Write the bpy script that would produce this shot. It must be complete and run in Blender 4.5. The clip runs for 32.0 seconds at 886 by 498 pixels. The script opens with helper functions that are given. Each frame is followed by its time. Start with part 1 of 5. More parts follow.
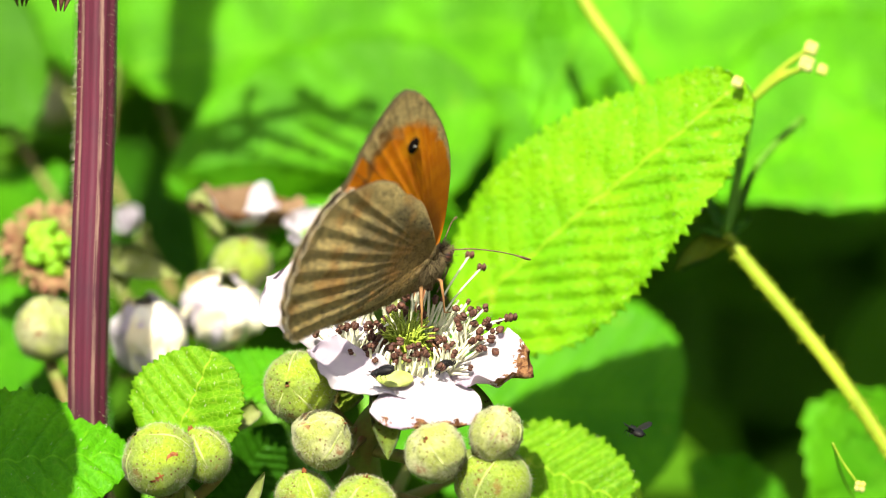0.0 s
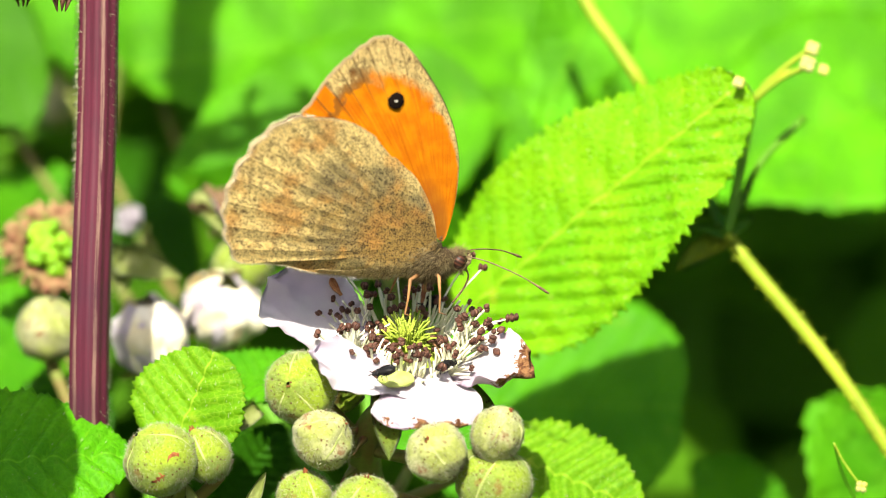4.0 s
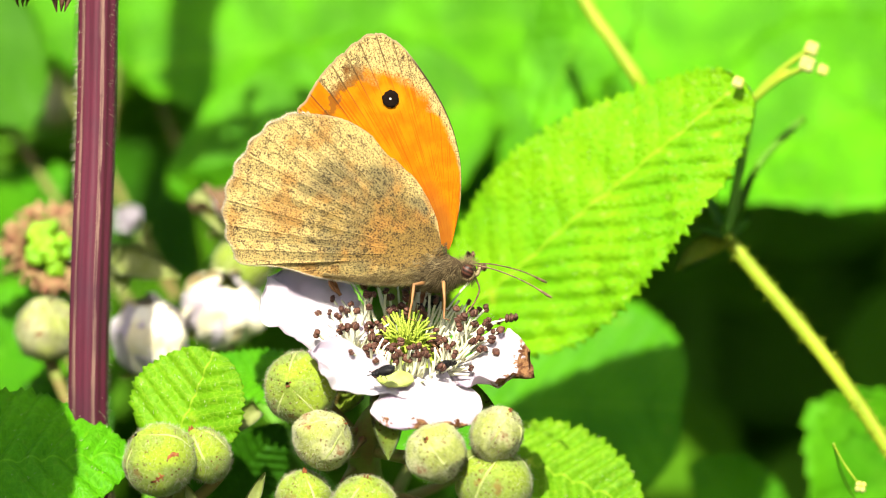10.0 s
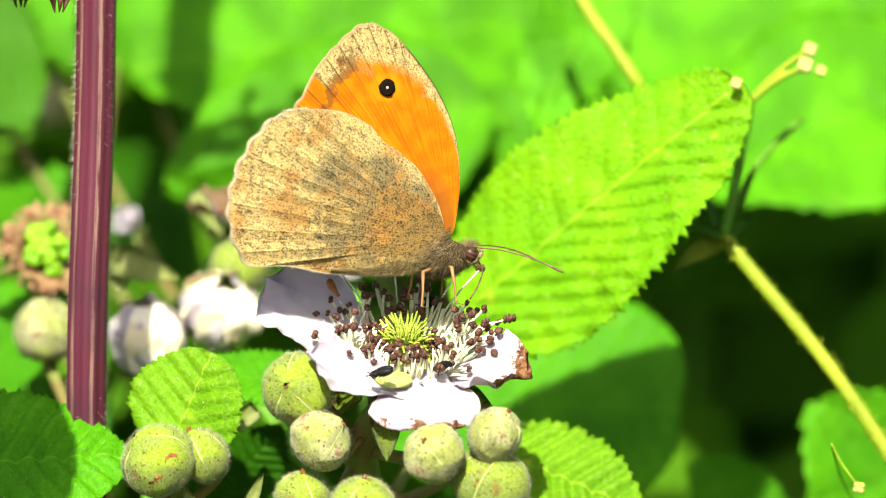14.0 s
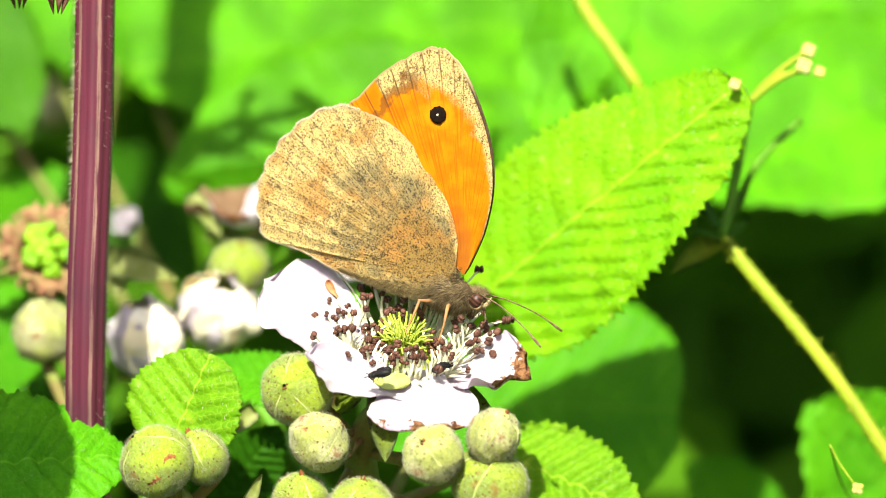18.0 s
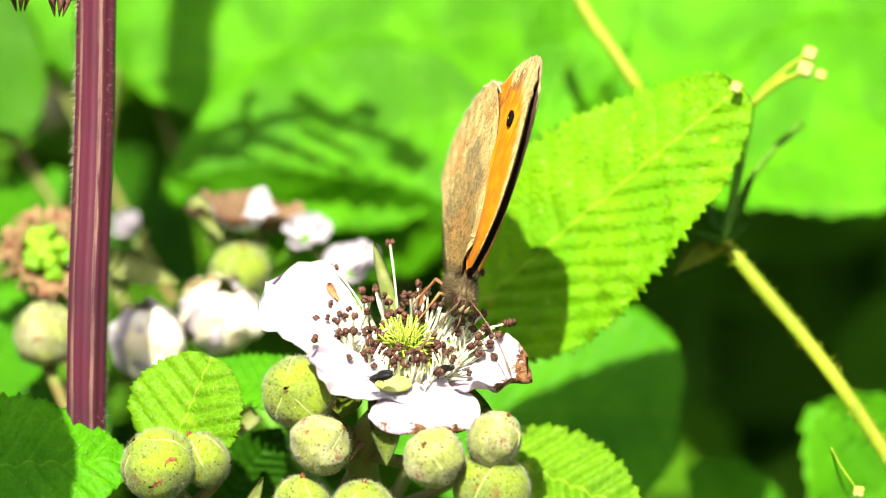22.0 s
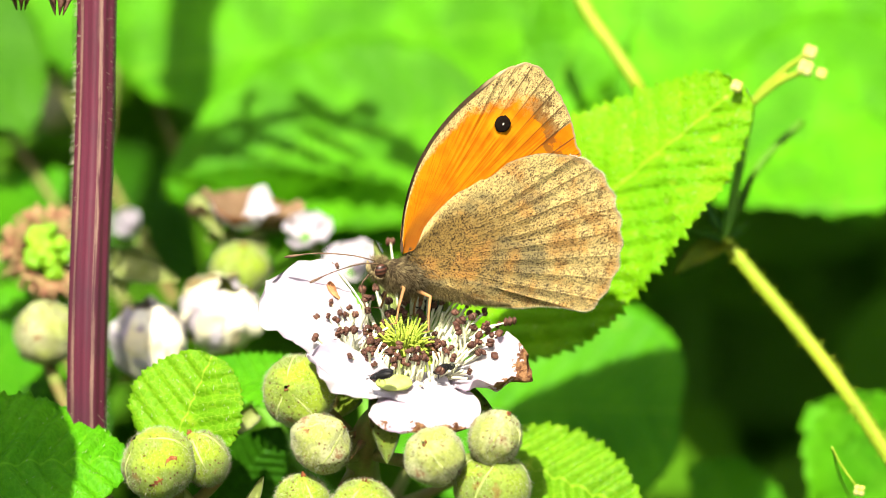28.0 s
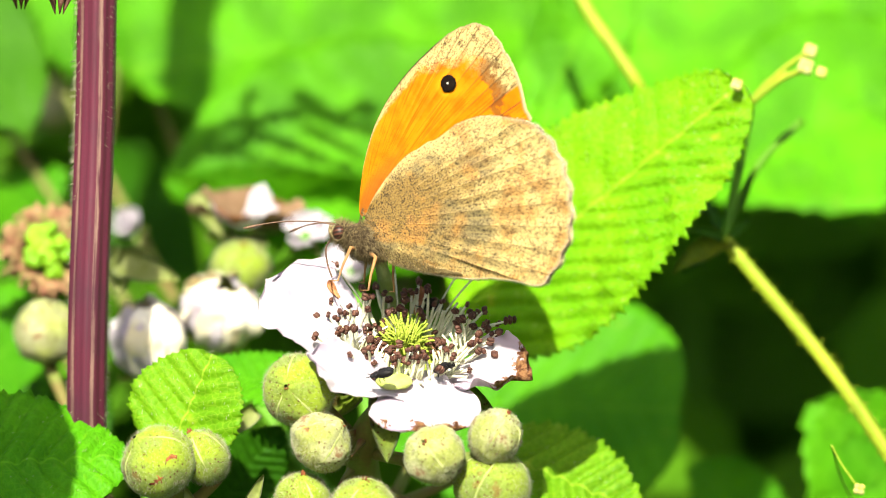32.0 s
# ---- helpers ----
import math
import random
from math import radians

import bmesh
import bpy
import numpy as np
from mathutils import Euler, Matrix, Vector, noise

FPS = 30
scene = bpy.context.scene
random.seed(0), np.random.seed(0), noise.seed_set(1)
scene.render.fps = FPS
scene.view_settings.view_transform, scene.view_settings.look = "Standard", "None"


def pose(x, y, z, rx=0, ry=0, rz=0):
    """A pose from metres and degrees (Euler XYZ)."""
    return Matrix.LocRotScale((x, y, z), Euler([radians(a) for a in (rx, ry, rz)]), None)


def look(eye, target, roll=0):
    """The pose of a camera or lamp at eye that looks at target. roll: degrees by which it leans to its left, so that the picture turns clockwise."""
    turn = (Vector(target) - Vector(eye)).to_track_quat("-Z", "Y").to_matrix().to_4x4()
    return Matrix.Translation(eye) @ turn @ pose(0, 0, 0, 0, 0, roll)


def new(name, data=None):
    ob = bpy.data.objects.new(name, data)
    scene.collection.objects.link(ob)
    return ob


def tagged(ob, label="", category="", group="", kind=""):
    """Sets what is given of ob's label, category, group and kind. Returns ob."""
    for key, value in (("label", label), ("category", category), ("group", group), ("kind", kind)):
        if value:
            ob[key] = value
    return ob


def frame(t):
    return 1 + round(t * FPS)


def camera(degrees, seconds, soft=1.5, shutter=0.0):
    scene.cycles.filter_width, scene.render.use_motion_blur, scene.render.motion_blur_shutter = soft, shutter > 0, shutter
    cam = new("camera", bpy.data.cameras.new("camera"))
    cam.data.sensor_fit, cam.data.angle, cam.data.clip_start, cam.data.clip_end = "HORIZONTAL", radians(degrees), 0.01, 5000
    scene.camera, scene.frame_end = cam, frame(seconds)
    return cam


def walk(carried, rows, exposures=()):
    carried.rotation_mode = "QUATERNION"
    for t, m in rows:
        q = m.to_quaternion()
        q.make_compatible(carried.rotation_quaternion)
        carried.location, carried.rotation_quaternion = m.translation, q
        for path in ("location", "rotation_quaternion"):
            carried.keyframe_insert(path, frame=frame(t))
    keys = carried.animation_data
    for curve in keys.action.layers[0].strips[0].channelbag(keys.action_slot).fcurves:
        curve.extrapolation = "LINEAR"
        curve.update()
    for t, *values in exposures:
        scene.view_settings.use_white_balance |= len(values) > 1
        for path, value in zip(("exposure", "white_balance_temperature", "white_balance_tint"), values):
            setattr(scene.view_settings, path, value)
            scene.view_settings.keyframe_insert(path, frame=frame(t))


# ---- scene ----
# A bramble hedge in sun. Plan in millimetres about the open flower: x to the right,
# y deeper into the hedge along the line of sight, z up across it.
MM = 0.001
PITCH = 15.0
REACH = 500.0
SITE = Matrix.Translation((0, 0, 0.85)) @ pose(0, 0, 0, -PITCH, 0, 0)
UP = (SITE.to_3x3().inverted() @ Vector((0, 0, 1))).normalized()

cam = camera(10.286, 32.0, soft=0.5)
cam.data.dof.use_dof = True
cam.data.dof.focus_distance = 0.4995
cam.data.dof.aperture_fstop = 16.5

# small sway of the camera held on the flower: seconds, degrees right, degrees up
SWAY = [(0.0, 0.0303, -0.0421), (0.5, 0.0303, -0.0250), (1.0, 0.0105, 0.0000), (1.5, 0.0210, -0.0355), (2.0, 0.0210, -0.0263), (2.5, 0.0303, -0.0171), (3.0, 0.0303, -0.0105), (3.5, 0.0197, -0.0263), (5.5, 0.0132, -0.0487), (6.0, 0.0079, -0.0039), (6.5, -0.0000, -0.0237), (7.0, 0.0026, -0.0276), (7.5, 0.0013, -0.0250), (8.0, -0.0000, 0.0000), (8.5, 0.0026, -0.0013), (9.0, 0.0105, -0.0197), (9.5, 0.0105, -0.0263), (10.0, 0.0237, -0.0381), (10.5, 0.0145, -0.0118), (11.0, 0.0118, -0.0342), (11.5, 0.0184, -0.0329), (12.0, 0.0408, -0.0171), (12.5, 0.0460, 0.0039), (13.0, 0.0329, -0.0447), (13.5, 0.0500, -0.0250), (14.0, 0.0447, -0.0289), (14.5, 0.0526, -0.0250), (16.5, 0.0500, -0.0237), (17.0, 0.0500, 0.0000), (17.5, 0.0605, -0.0039), (18.0, 0.0605, -0.0158), (18.5, 0.0605, 0.0039), (19.0, 0.0579, 0.0039), (19.5, 0.0434, 0.0105), (20.0, 0.0579, 0.0053), (20.5, 0.0303, -0.0184), (21.0, 0.0592, 0.0026), (21.5, 0.0329, 0.0013), (22.0, 0.0460, 0.0184), (22.5, 0.0428, 0.0033), (23.0, 0.0362, 0.0118), (23.5, 0.0408, 0.0099), (24.0, 0.0197, 0.0066), (24.5, 0.0296, 0.0132), (25.0, 0.0230, 0.0118), (25.5, 0.0230, 0.0132), (27.5, 0.0329, 0.0132), (28.0, 0.0408, 0.0033), (28.5, 0.0381, -0.0013), (29.0, 0.0395, 0.0053), (29.5, 0.0428, -0.0033), (30.0, 0.0428, -0.0033), (30.5, 0.0408, -0.0079), (31.0, 0.0381, -0.0053), (31.5, 0.0408, -0.0079), (32.0, 0.0408, -0.0118)]


def aim(pan, tilt):
    eye = SITE @ Vector((0, -REACH * MM, 0))
    return Matrix.Translation(eye) @ (SITE.to_3x3().to_4x4()) @ pose(0, 0, 0, 90 + tilt, 0, -pan)


walk(cam, [(t, aim(p, q)) for t, p, q in SWAY], exposures=[(0.0, 1.26), (14.5, 1.26), (16.5, 1.35), (32.0, 1.35)])

# ---- light ----
SUN_FROM = Vector((-0.12, -1.0, 0.78)).normalized()   # in the plan's axes
sun_world = (SITE.to_3x3() @ SUN_FROM).normalized()
world = bpy.data.worlds.new("summer_sky")
scene.world = world
world.use_nodes = True
sky = world.node_tree.nodes.new("ShaderNodeTexSky")
sky.sky_type = "NISHITA"
sky.sun_disc = False
sky.dust_density = 5.0
sky.ozone_density = 0.3
sky.sun_elevation = math.asin(sun_world.z)
sky.sun_rotation = math.atan2(sun_world.x, sun_world.y)
back = world.node_tree.nodes["Background"]
back.inputs["Strength"].default_value = 0.07
world.node_tree.links.new(sky.outputs["Color"], back.inputs["Color"])
sun = new("sun", bpy.data.lights.new("sun", "SUN"))
sun.data.energy = 4.8
sun.data.angle = radians(0.53)
sun.data.color = (1.0, 0.95, 0.78)
sun.matrix_world = look(sun_world * 3 + Vector((0, 0, 0.85)), (0, 0, 0.85))


# ---- helpers of the plan ----
def site(h, v, d):
    """A place in the plan: h mm right and v mm up on the plane of the flower, carried d mm deeper along the line of sight."""
    k = 1 + d / REACH
    return Vector((h * k, d, v * k))


def part(name, bm, material, parent=None, label="", smooth=True, m=None):
    me = bpy.data.meshes.new(name)
    bm.to_mesh(me)
    bm.free()
    return part_mesh(name, me, material, parent, label, smooth, m)


def part_mesh(name, me, material, parent=None, label="", smooth=True, m=None):
    if smooth:
        me.shade_smooth()
    if material and not me.materials:
        me.materials.append(material)
    ob = new(name, me)
    if parent:
        ob.parent = parent
    if m is not None:
        ob.matrix_basis = m
    if label:
        ob["label"] = label
    return ob


def thing(name, label, category, m=None, group="", kind=""):
    ob = new(name)
    ob.empty_display_size = 0.002
    if m is not None:
        ob.matrix_basis = m
    return tagged(ob, label, category, group, kind)


def mm_matrix(m):
    """A pose whose place is in mm of the plan, turned into world metres."""
    return SITE @ Matrix.Translation(m.to_translation() * MM) @ m.to_quaternion().to_matrix().to_4x4()


def frame_from(origin, along, normal):
    x = Vector(along).normalized()
    z = Vector(normal)
    z = (z - x * z.dot(x)).normalized()
    y = z.cross(x)
    m = Matrix((x, y, z)).transposed().to_4x4()
    return Matrix.Translation(origin) @ m


def smoothstep(a, b, x):
    t = min(1, max(0, (x - a) / (b - a)))
    return t * t * (3 - 2 * t)


def tube(bm, pts, radii, n=8, cap=True, twist=None):
    """A tapered tube of n sides along points in mm."""
    pts = [Vector(p) for p in pts]
    rings = []
    side = None
    for i, p in enumerate(pts):
        a = pts[min(i + 1, len(pts) - 1)] - pts[max(i - 1, 0)]
        a.normalize()
        if side is None:
            side = a.cross(Vector((0.21, -0.93, 0.31)))
            if side.length < 0.05:
                side = a.cross(Vector((1, 0, 0)))
        side = (side - a * side.dot(a)).normalized()
        up = a.cross(side)
        r = radii[i] if hasattr(radii, "__len__") else radii
        ring = []
        for k in range(n):
            g = 2 * math.pi * k / n
            f = twist(g) if twist else 1.0
            ring.append(bm.verts.new((p + (side * math.cos(g) + up * math.sin(g)) * r * f) * MM))
        rings.append(ring)
    for a, b in zip(rings, rings[1:]):
        for k in range(n):
            bm.faces.new((a[k], a[(k + 1) % n], b[(k + 1) % n], b[k]))
    if cap:
        bm.faces.new(rings[0][::-1])
        bm.faces.new(rings[-1])
    return rings


def bend(a, b, sag=Vector((0, 0, 0)), n=8):
    """Points of a bowed line from a to b."""
    a, b = Vector(a), Vector(b)
    return [a.lerp(b, i / n) + sag * (4 * (i / n) * (1 - i / n)) for i in range(n + 1)]


def spline(knots, n=8):
    """A smooth line through knots (Catmull-Rom)."""
    ks = [Vector(k) for k in knots]
    ks = [2 * ks[0] - ks[1]] + ks + [2 * ks[-1] - ks[-2]]
    out = []
    for i in range(1, len(ks) - 2):
        p0, p1, p2, p3 = ks[i - 1:i + 3]
        for j in range(n):
            t = j / n
            out.append(0.5 * ((2 * p1) + (p2 - p0) * t + (2 * p0 - 5 * p1 + 4 * p2 - p3) * t * t + (3 * p1 - p0 - 3 * p2 + p3) * t ** 3))
    out.append(ks[-2])
    return out


def ball(bm, centre, radii, u=16, v=12, wobble=0.0, seed=0, turn=None):
    """A rounded body in mm."""
    rows = []
    c = Vector(centre)
    for j in range(v + 1):
        th = math.pi * j / v
        row = []
        for i in range(u if 0 < j < v else 1):
            ph = 2 * math.pi * i / u
            p = Vector((math.sin(th) * math.cos(ph), math.sin(th) * math.sin(ph), math.cos(th)))
            k = 1 + wobble * noise.noise(p * 2.1 + Vector((seed * 3.7, seed, 1.3)))
            p = Vector((p.x * radii[0], p.y * radii[1], p.z * radii[2])) * k
            if turn:
                p = turn @ p
            row.append(bm.verts.new((c + p) * MM))
        rows.append(row)
    for a, b in zip(rows, rows[1:]):
        for i in range(u):
            q = [a[i % len(a)], b[i % len(b)], b[(i + 1) % len(b)], a[(i + 1) % len(a)]]
            q = list(dict.fromkeys(q))
            if len(q) > 2:
                bm.faces.new(q)


def hairs(bm, roots, length, width, spread, rng):
    """Fine tapering hairs (mm) from (place, normal) roots."""
    for p, n in roots:
        d = (Vector(n).normalized() + Vector([rng.uniform(-spread, spread) for _ in range(3)])).normalized()
        s = d.cross(Vector((0.3, 0.5, 0.8))).normalized() * width
        t = d.cross(s).normalized() * width
        k = length * rng.uniform(0.6, 1.3)
        p = Vector(p)
        a, b, c = [bm.verts.new((p + o) * MM) for o in (s, t - s * 0.5, -t - s * 0.5)]
        e = bm.verts.new((p + d * k) * MM)
        for f in ((a, b, e), (b, c, e), (c, a, e)):
            bm.faces.new(f)


# ---- materials ----
class Nodes:
    """A small builder for node materials."""

    def __init__(self, name):
        self.mat = bpy.data.materials.new(name)
        self.mat.use_nodes = True
        self.t = self.mat.node_tree
        self.b = self.t.nodes["Principled BSDF"]
        self.out = self.t.nodes["Material Output"]

    def put(self, socket, value):
        if hasattr(value, "is_linked"):
            self.t.links.new(value, socket)
        elif socket.type == "RGBA" and len(value) == 3:
            socket.default_value = (*value, 1)
        else:
            socket.default_value = value

    def node(self, kind, **values):
        n = self.t.nodes.new(kind)
        for k, v in values.items():
            self.put(n.inputs[k], v)
        return n

    def math(self, op, a, b=0.0, c=0.0, clamp=False):
        n = self.t.nodes.new("ShaderNodeMath")
        n.operation, n.use_clamp = op, clamp
        for s, v in zip(n.inputs, (a, b, c)):
            self.put(s, v)
        return n.outputs[0]

    def step(self, x, a, b, lo=0.0, hi=1.0):
        n = self.t.nodes.new("ShaderNodeMapRange")
        n.interpolation_type = "SMOOTHSTEP"
        for k, v in (("Value", x), ("From Min", a), ("From Max", b), ("To Min", lo), ("To Max", hi)):
            self.put(n.inputs[k], v)
        return n.outputs[0]

    def mix(self, f, a, b, blend="MIX"):
        n = self.t.nodes.new("ShaderNodeMix")
        n.data_type, n.blend_type = "RGBA", blend
        self.put(n.inputs[0], f)
        self.put(n.inputs[6], a)
        self.put(n.inputs[7], b)
        return n.outputs[2]

    def coords(self):
        return self.t.nodes.new("ShaderNodeTexCoord").outputs["Object"]

    def uv(self):
        s = self.node("ShaderNodeSeparateXYZ", Vector=self.t.nodes.new("ShaderNodeUVMap").outputs[0])
        return s.outputs[0], s.outputs[1]

    def noise(self, scale, detail=3.0, rough=0.55, vec=None):
        return self.node("ShaderNodeTexNoise", Vector=vec or self.coords(), Scale=scale, Detail=detail, Roughness=rough).outputs["Fac"]

    def cells(self, scale, feature="F1", vec=None):
        n = self.t.nodes.new("ShaderNodeTexVoronoi")
        n.feature = feature
        self.put(n.inputs["Vector"], vec or self.coords())
        self.put(n.inputs["Scale"], scale)
        return n.outputs["Distance"]

    def random(self):
        return self.t.nodes.new("ShaderNodeObjectInfo").outputs["Random"]

    def bump(self, height, strength=0.5, distance=0.0002):
        n = self.node("ShaderNodeBump", Height=height, Strength=strength, Distance=distance)
        self.put(self.b.inputs["Normal"], n.outputs[0])

    def finish(self, colour, rough=0.6, spec=0.3, sheen=0.0):
        self.put(self.b.inputs["Base Color"], colour)
        self.put(self.b.inputs["Roughness"], rough)
        self.put(self.b.inputs["Specular IOR Level"], spec)
        if sheen:
            self.b.inputs["Sheen Weight"].default_value = sheen
        return self.mat

    def thin(self, colour, share):
        """Lets part of the light through a thin sheet."""
        tr = self.node("ShaderNodeBsdfTranslucent", Color=colour)
        mx = self.node("ShaderNodeMixShader", Fac=share)
        self.t.links.new(self.b.outputs[0], mx.inputs[1])
        self.t.links.new(tr.outputs[0], mx.inputs[2])
        self.t.links.new(mx.outputs[0], self.out.inputs[0])


def leaf_material(name, young, old, vein, blotch=0.0, gloss=0.45, bump=0.5, ladder=0.0):
    n = Nodes(name)
    x, y = n.uv()
    ay = n.math("ABSOLUTE", y)
    p = n.math("FRACT", n.math("SUBTRACT", x, n.math("MULTIPLY", ay, 0.62)))
    side = n.math("ABSOLUTE", n.math("SUBTRACT", p, 0.5))
    big = n.noise(110, 3)
    fine = n.noise(1500, 4)
    cell = n.cells(1300, "DISTANCE_TO_EDGE")
    c = n.mix(n.step(big, 0.35, 0.65), young, old)
    c = n.mix(n.math("MULTIPLY", n.step(fine, 0.35, 0.65), 0.35), c, [k * 0.6 for k in old])
    c = n.mix(n.math("MULTIPLY", n.random(), 0.22), c, [old[0] * 0.6, old[1] * 0.7, old[2]])
    c = n.mix(n.math("MULTIPLY", n.step(cell, 0.08, 0.0), 0.32), c, vein)
    c = n.mix(n.math("MULTIPLY", n.step(side, 0.43, 0.49), n.step(fine, 0.35, 0.6, 0.1, 0.45)), c, [k * 0.45 for k in old])
    c = n.mix(n.math("MULTIPLY", n.step(side, 0.475, 0.495), 0.5), c, vein)
    c = n.mix(n.math("MULTIPLY", n.step(ay, 0.07, 0.02), 0.7), c, vein)
    if blotch:
        spots = n.math("MULTIPLY", n.step(n.noise(300, 2), 0.66, 0.76), blotch)
        c = n.mix(spots, c, (0.42, 0.42, 0.03))
        dots = n.math("MULTIPLY", n.step(n.cells(420), 0.16, 0.08), blotch * 0.7)
        c = n.mix(dots, c, (0.35, 0.42, 0.08))
    rung = n.math("ABSOLUTE", n.math("SUBTRACT", n.math("FRACT", n.math("ADD", n.math("MULTIPLY", ay, 2.6), n.math("MULTIPLY", n.noise(330, 2), 1.2))), 0.5))
    c = n.mix(n.math("MULTIPLY", n.step(rung, 0.40, 0.5), 0.15 * ladder), c, [k * 0.55 for k in old])
    h = n.math("ADD", n.math("MULTIPLY", n.step(cell, 0.0, 0.3), 0.3), n.math("ADD", n.math("MULTIPLY", fine, 0.5), n.math("MULTIPLY", n.step(rung, 0.5, 0.2), 0.6 * ladder)))
    n.bump(h, bump, 0.00035)
    n.finish(c, n.step(fine, 0.2, 0.8, gloss - 0.05, gloss + 0.2), 0.10)
    n.thin(n.mix(0.5, c, (0.20, 0.42, 0.004)), 0.28)
    return n.mat


LEAF_BRIGHT = leaf_material("bright_bramble_leaf", (0.20, 0.47, 0.003), (0.125, 0.38, 0.002), (0.30, 0.50, 0.02), 0.55, bump=0.8, ladder=0.2)
# hedge leaf copies: lighter for sunlit places, darker for shaded ones, by colour
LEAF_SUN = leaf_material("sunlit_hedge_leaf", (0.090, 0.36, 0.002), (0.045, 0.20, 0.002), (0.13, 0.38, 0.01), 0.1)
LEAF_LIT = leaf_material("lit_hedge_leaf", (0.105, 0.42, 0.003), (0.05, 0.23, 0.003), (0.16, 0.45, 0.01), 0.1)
LEAF_YOUNG = leaf_material("young_bramble_leaf", (0.155, 0.36, 0.006), (0.10, 0.265, 0.004), (0.30, 0.46, 0.03), 0.25)
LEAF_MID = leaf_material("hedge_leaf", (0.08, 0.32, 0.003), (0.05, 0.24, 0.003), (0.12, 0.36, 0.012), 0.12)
LEAF_DIM = leaf_material("shaded_hedge_leaf", (0.055, 0.20, 0.004), (0.038, 0.15, 0.003), (0.07, 0.22, 0.01))
LEAF_DEEP = leaf_material("shade_green_leaf", (0.035, 0.15, 0.003), (0.022, 0.10, 0.002), (0.05, 0.17, 0.01))

# back foliage tone, the depth of shade set in its colour
LEAF_SHADE = leaf_material("shade_foliage_leaf", (0.075, 0.21, 0.005), (0.055, 0.16, 0.004), (0.085, 0.23, 0.010))


def plain(name, a, b, scale=400, fine=2500, rough=0.6, spec=0.3, bump=0.4, sheen=0.0, dist=0.0001, detail=None, vary=0.0):
    n = Nodes(name)
    c = n.mix(n.step(n.noise(scale, 3), 0.35, 0.65), a, b)
    if vary:
        c = n.mix(n.math("MULTIPLY", n.random(), vary), c, [k * 0.45 for k in b])
    f = n.noise(fine, 3)
    c = n.mix(n.math("MULTIPLY", n.step(f, 0.35, 0.7), 0.3), c, [k * 0.6 for k in a])
    if detail:
        c = n.mix(n.math("MULTIPLY", n.step(n.cells(detail[0]), detail[1], detail[1] * 0.5), detail[2]), c, detail[3])
    n.bump(f, bump, dist)
    return n.finish(c, rough, spec, sheen)


def bud_material(name, fresh, bloom, rust):
    """Downy sepal skin: fresh green under a grey bloom, rusty touches, fine dark red dots."""
    n = Nodes(name)
    c = n.mix(n.step(n.noise(230, 3), 0.40, 0.62), fresh, bloom)
    f = n.noise(2800, 3, 0.7)
    c = n.mix(n.math("MULTIPLY", n.step(f, 0.42, 0.62), 0.5), c, [k * 0.45 for k in fresh])
    c = n.mix(n.math("MULTIPLY", n.step(n.noise(520, 3), 0.60, 0.72), rust), c, (0.16, 0.055, 0.02))
    dots = n.math("MULTIPLY", n.step(n.cells(1900), 0.27, 0.15), n.step(n.noise(300, 2), 0.36, 0.52))
    c = n.mix(n.math("MULTIPLY", dots, 0.9), c, (0.075, 0.013, 0.008))
    n.bump(f, 0.45, 0.00012)
    return n.finish(c, 0.9, 0.05, 0.1)


BUD_SKIN = bud_material("downy_sepal", (0.22, 0.305, 0.025), (0.165, 0.225, 0.05), 0.55)
BUD_GREY = bud_material("grey_downy_sepal", (0.265, 0.30, 0.075), (0.36, 0.36, 0.20), 0.8)
BUD_EDGE = plain("pale_sepal_edge", (0.38, 0.42, 0.16), (0.27, 0.33, 0.08), 500, 3000, 0.9, 0.1, 0.4, 0.1)
BUD_SPOT = plain("brown_scar", (0.26, 0.085, 0.022), (0.10, 0.022, 0.010), 900, 3000, 0.8)
GLAND = plain("red_gland", (0.10, 0.018, 0.012), (0.05, 0.010, 0.008), 900, 3000, 0.6)
DOWN = plain("white_down", (0.42, 0.44, 0.28), (0.28, 0.28, 0.16), 900, 3000, 0.9)
STALK = plain("bramble_stalk", (0.15, 0.20, 0.035), (0.16, 0.115, 0.035), 300, 1800, 0.7)
THORN = plain("thorn", (0.16, 0.17, 0.05), (0.17, 0.05, 0.03), 500, 1500, 0.5)
LIME = plain("lime_stalk", (0.28, 0.36, 0.018), (0.20, 0.29, 0.012), 200, 1500, 0.6)
BEDGREEN = plain("bedstraw_green", (0.09, 0.25, 0.008), (0.065, 0.19, 0.006), 300, 1500, 0.6)
FLORET = plain("pale_floret", (0.46, 0.44, 0.07), (0.38, 0.42, 0.16), 600, 2500, 0.7)
STYLE = plain("green_style", (0.34, 0.41, 0.05), (0.19, 0.27, 0.02), 500, 2500, 0.6)
DRUPELET = plain("green_drupelet", (0.20, 0.42, 0.01), (0.12, 0.30, 0.008), 500, 2500, 0.5)
DISC = plain("pale_disc", (0.42, 0.48, 0.14), (0.34, 0.42, 0.08), 500, 2500, 0.7)
FILAMENT = plain("white_filament", (0.72, 0.70, 0.56), (0.62, 0.62, 0.40), 500, 2500, 0.6)
ANTHER = plain("brown_anther", (0.15, 0.062, 0.038), (0.055, 0.018, 0.013), 1900, 5000, 0.55, 0.3, 1.0, vary=0.6)
SLIT = plain("pale_anther_slit", (0.24, 0.13, 0.085), (0.14, 0.07, 0.045), 1600, 5000, 0.7)
ANTHER_OLD = plain("withered_stamen", (0.24, 0.10, 0.055), (0.34, 0.24, 0.11), 700, 2500, 0.7)
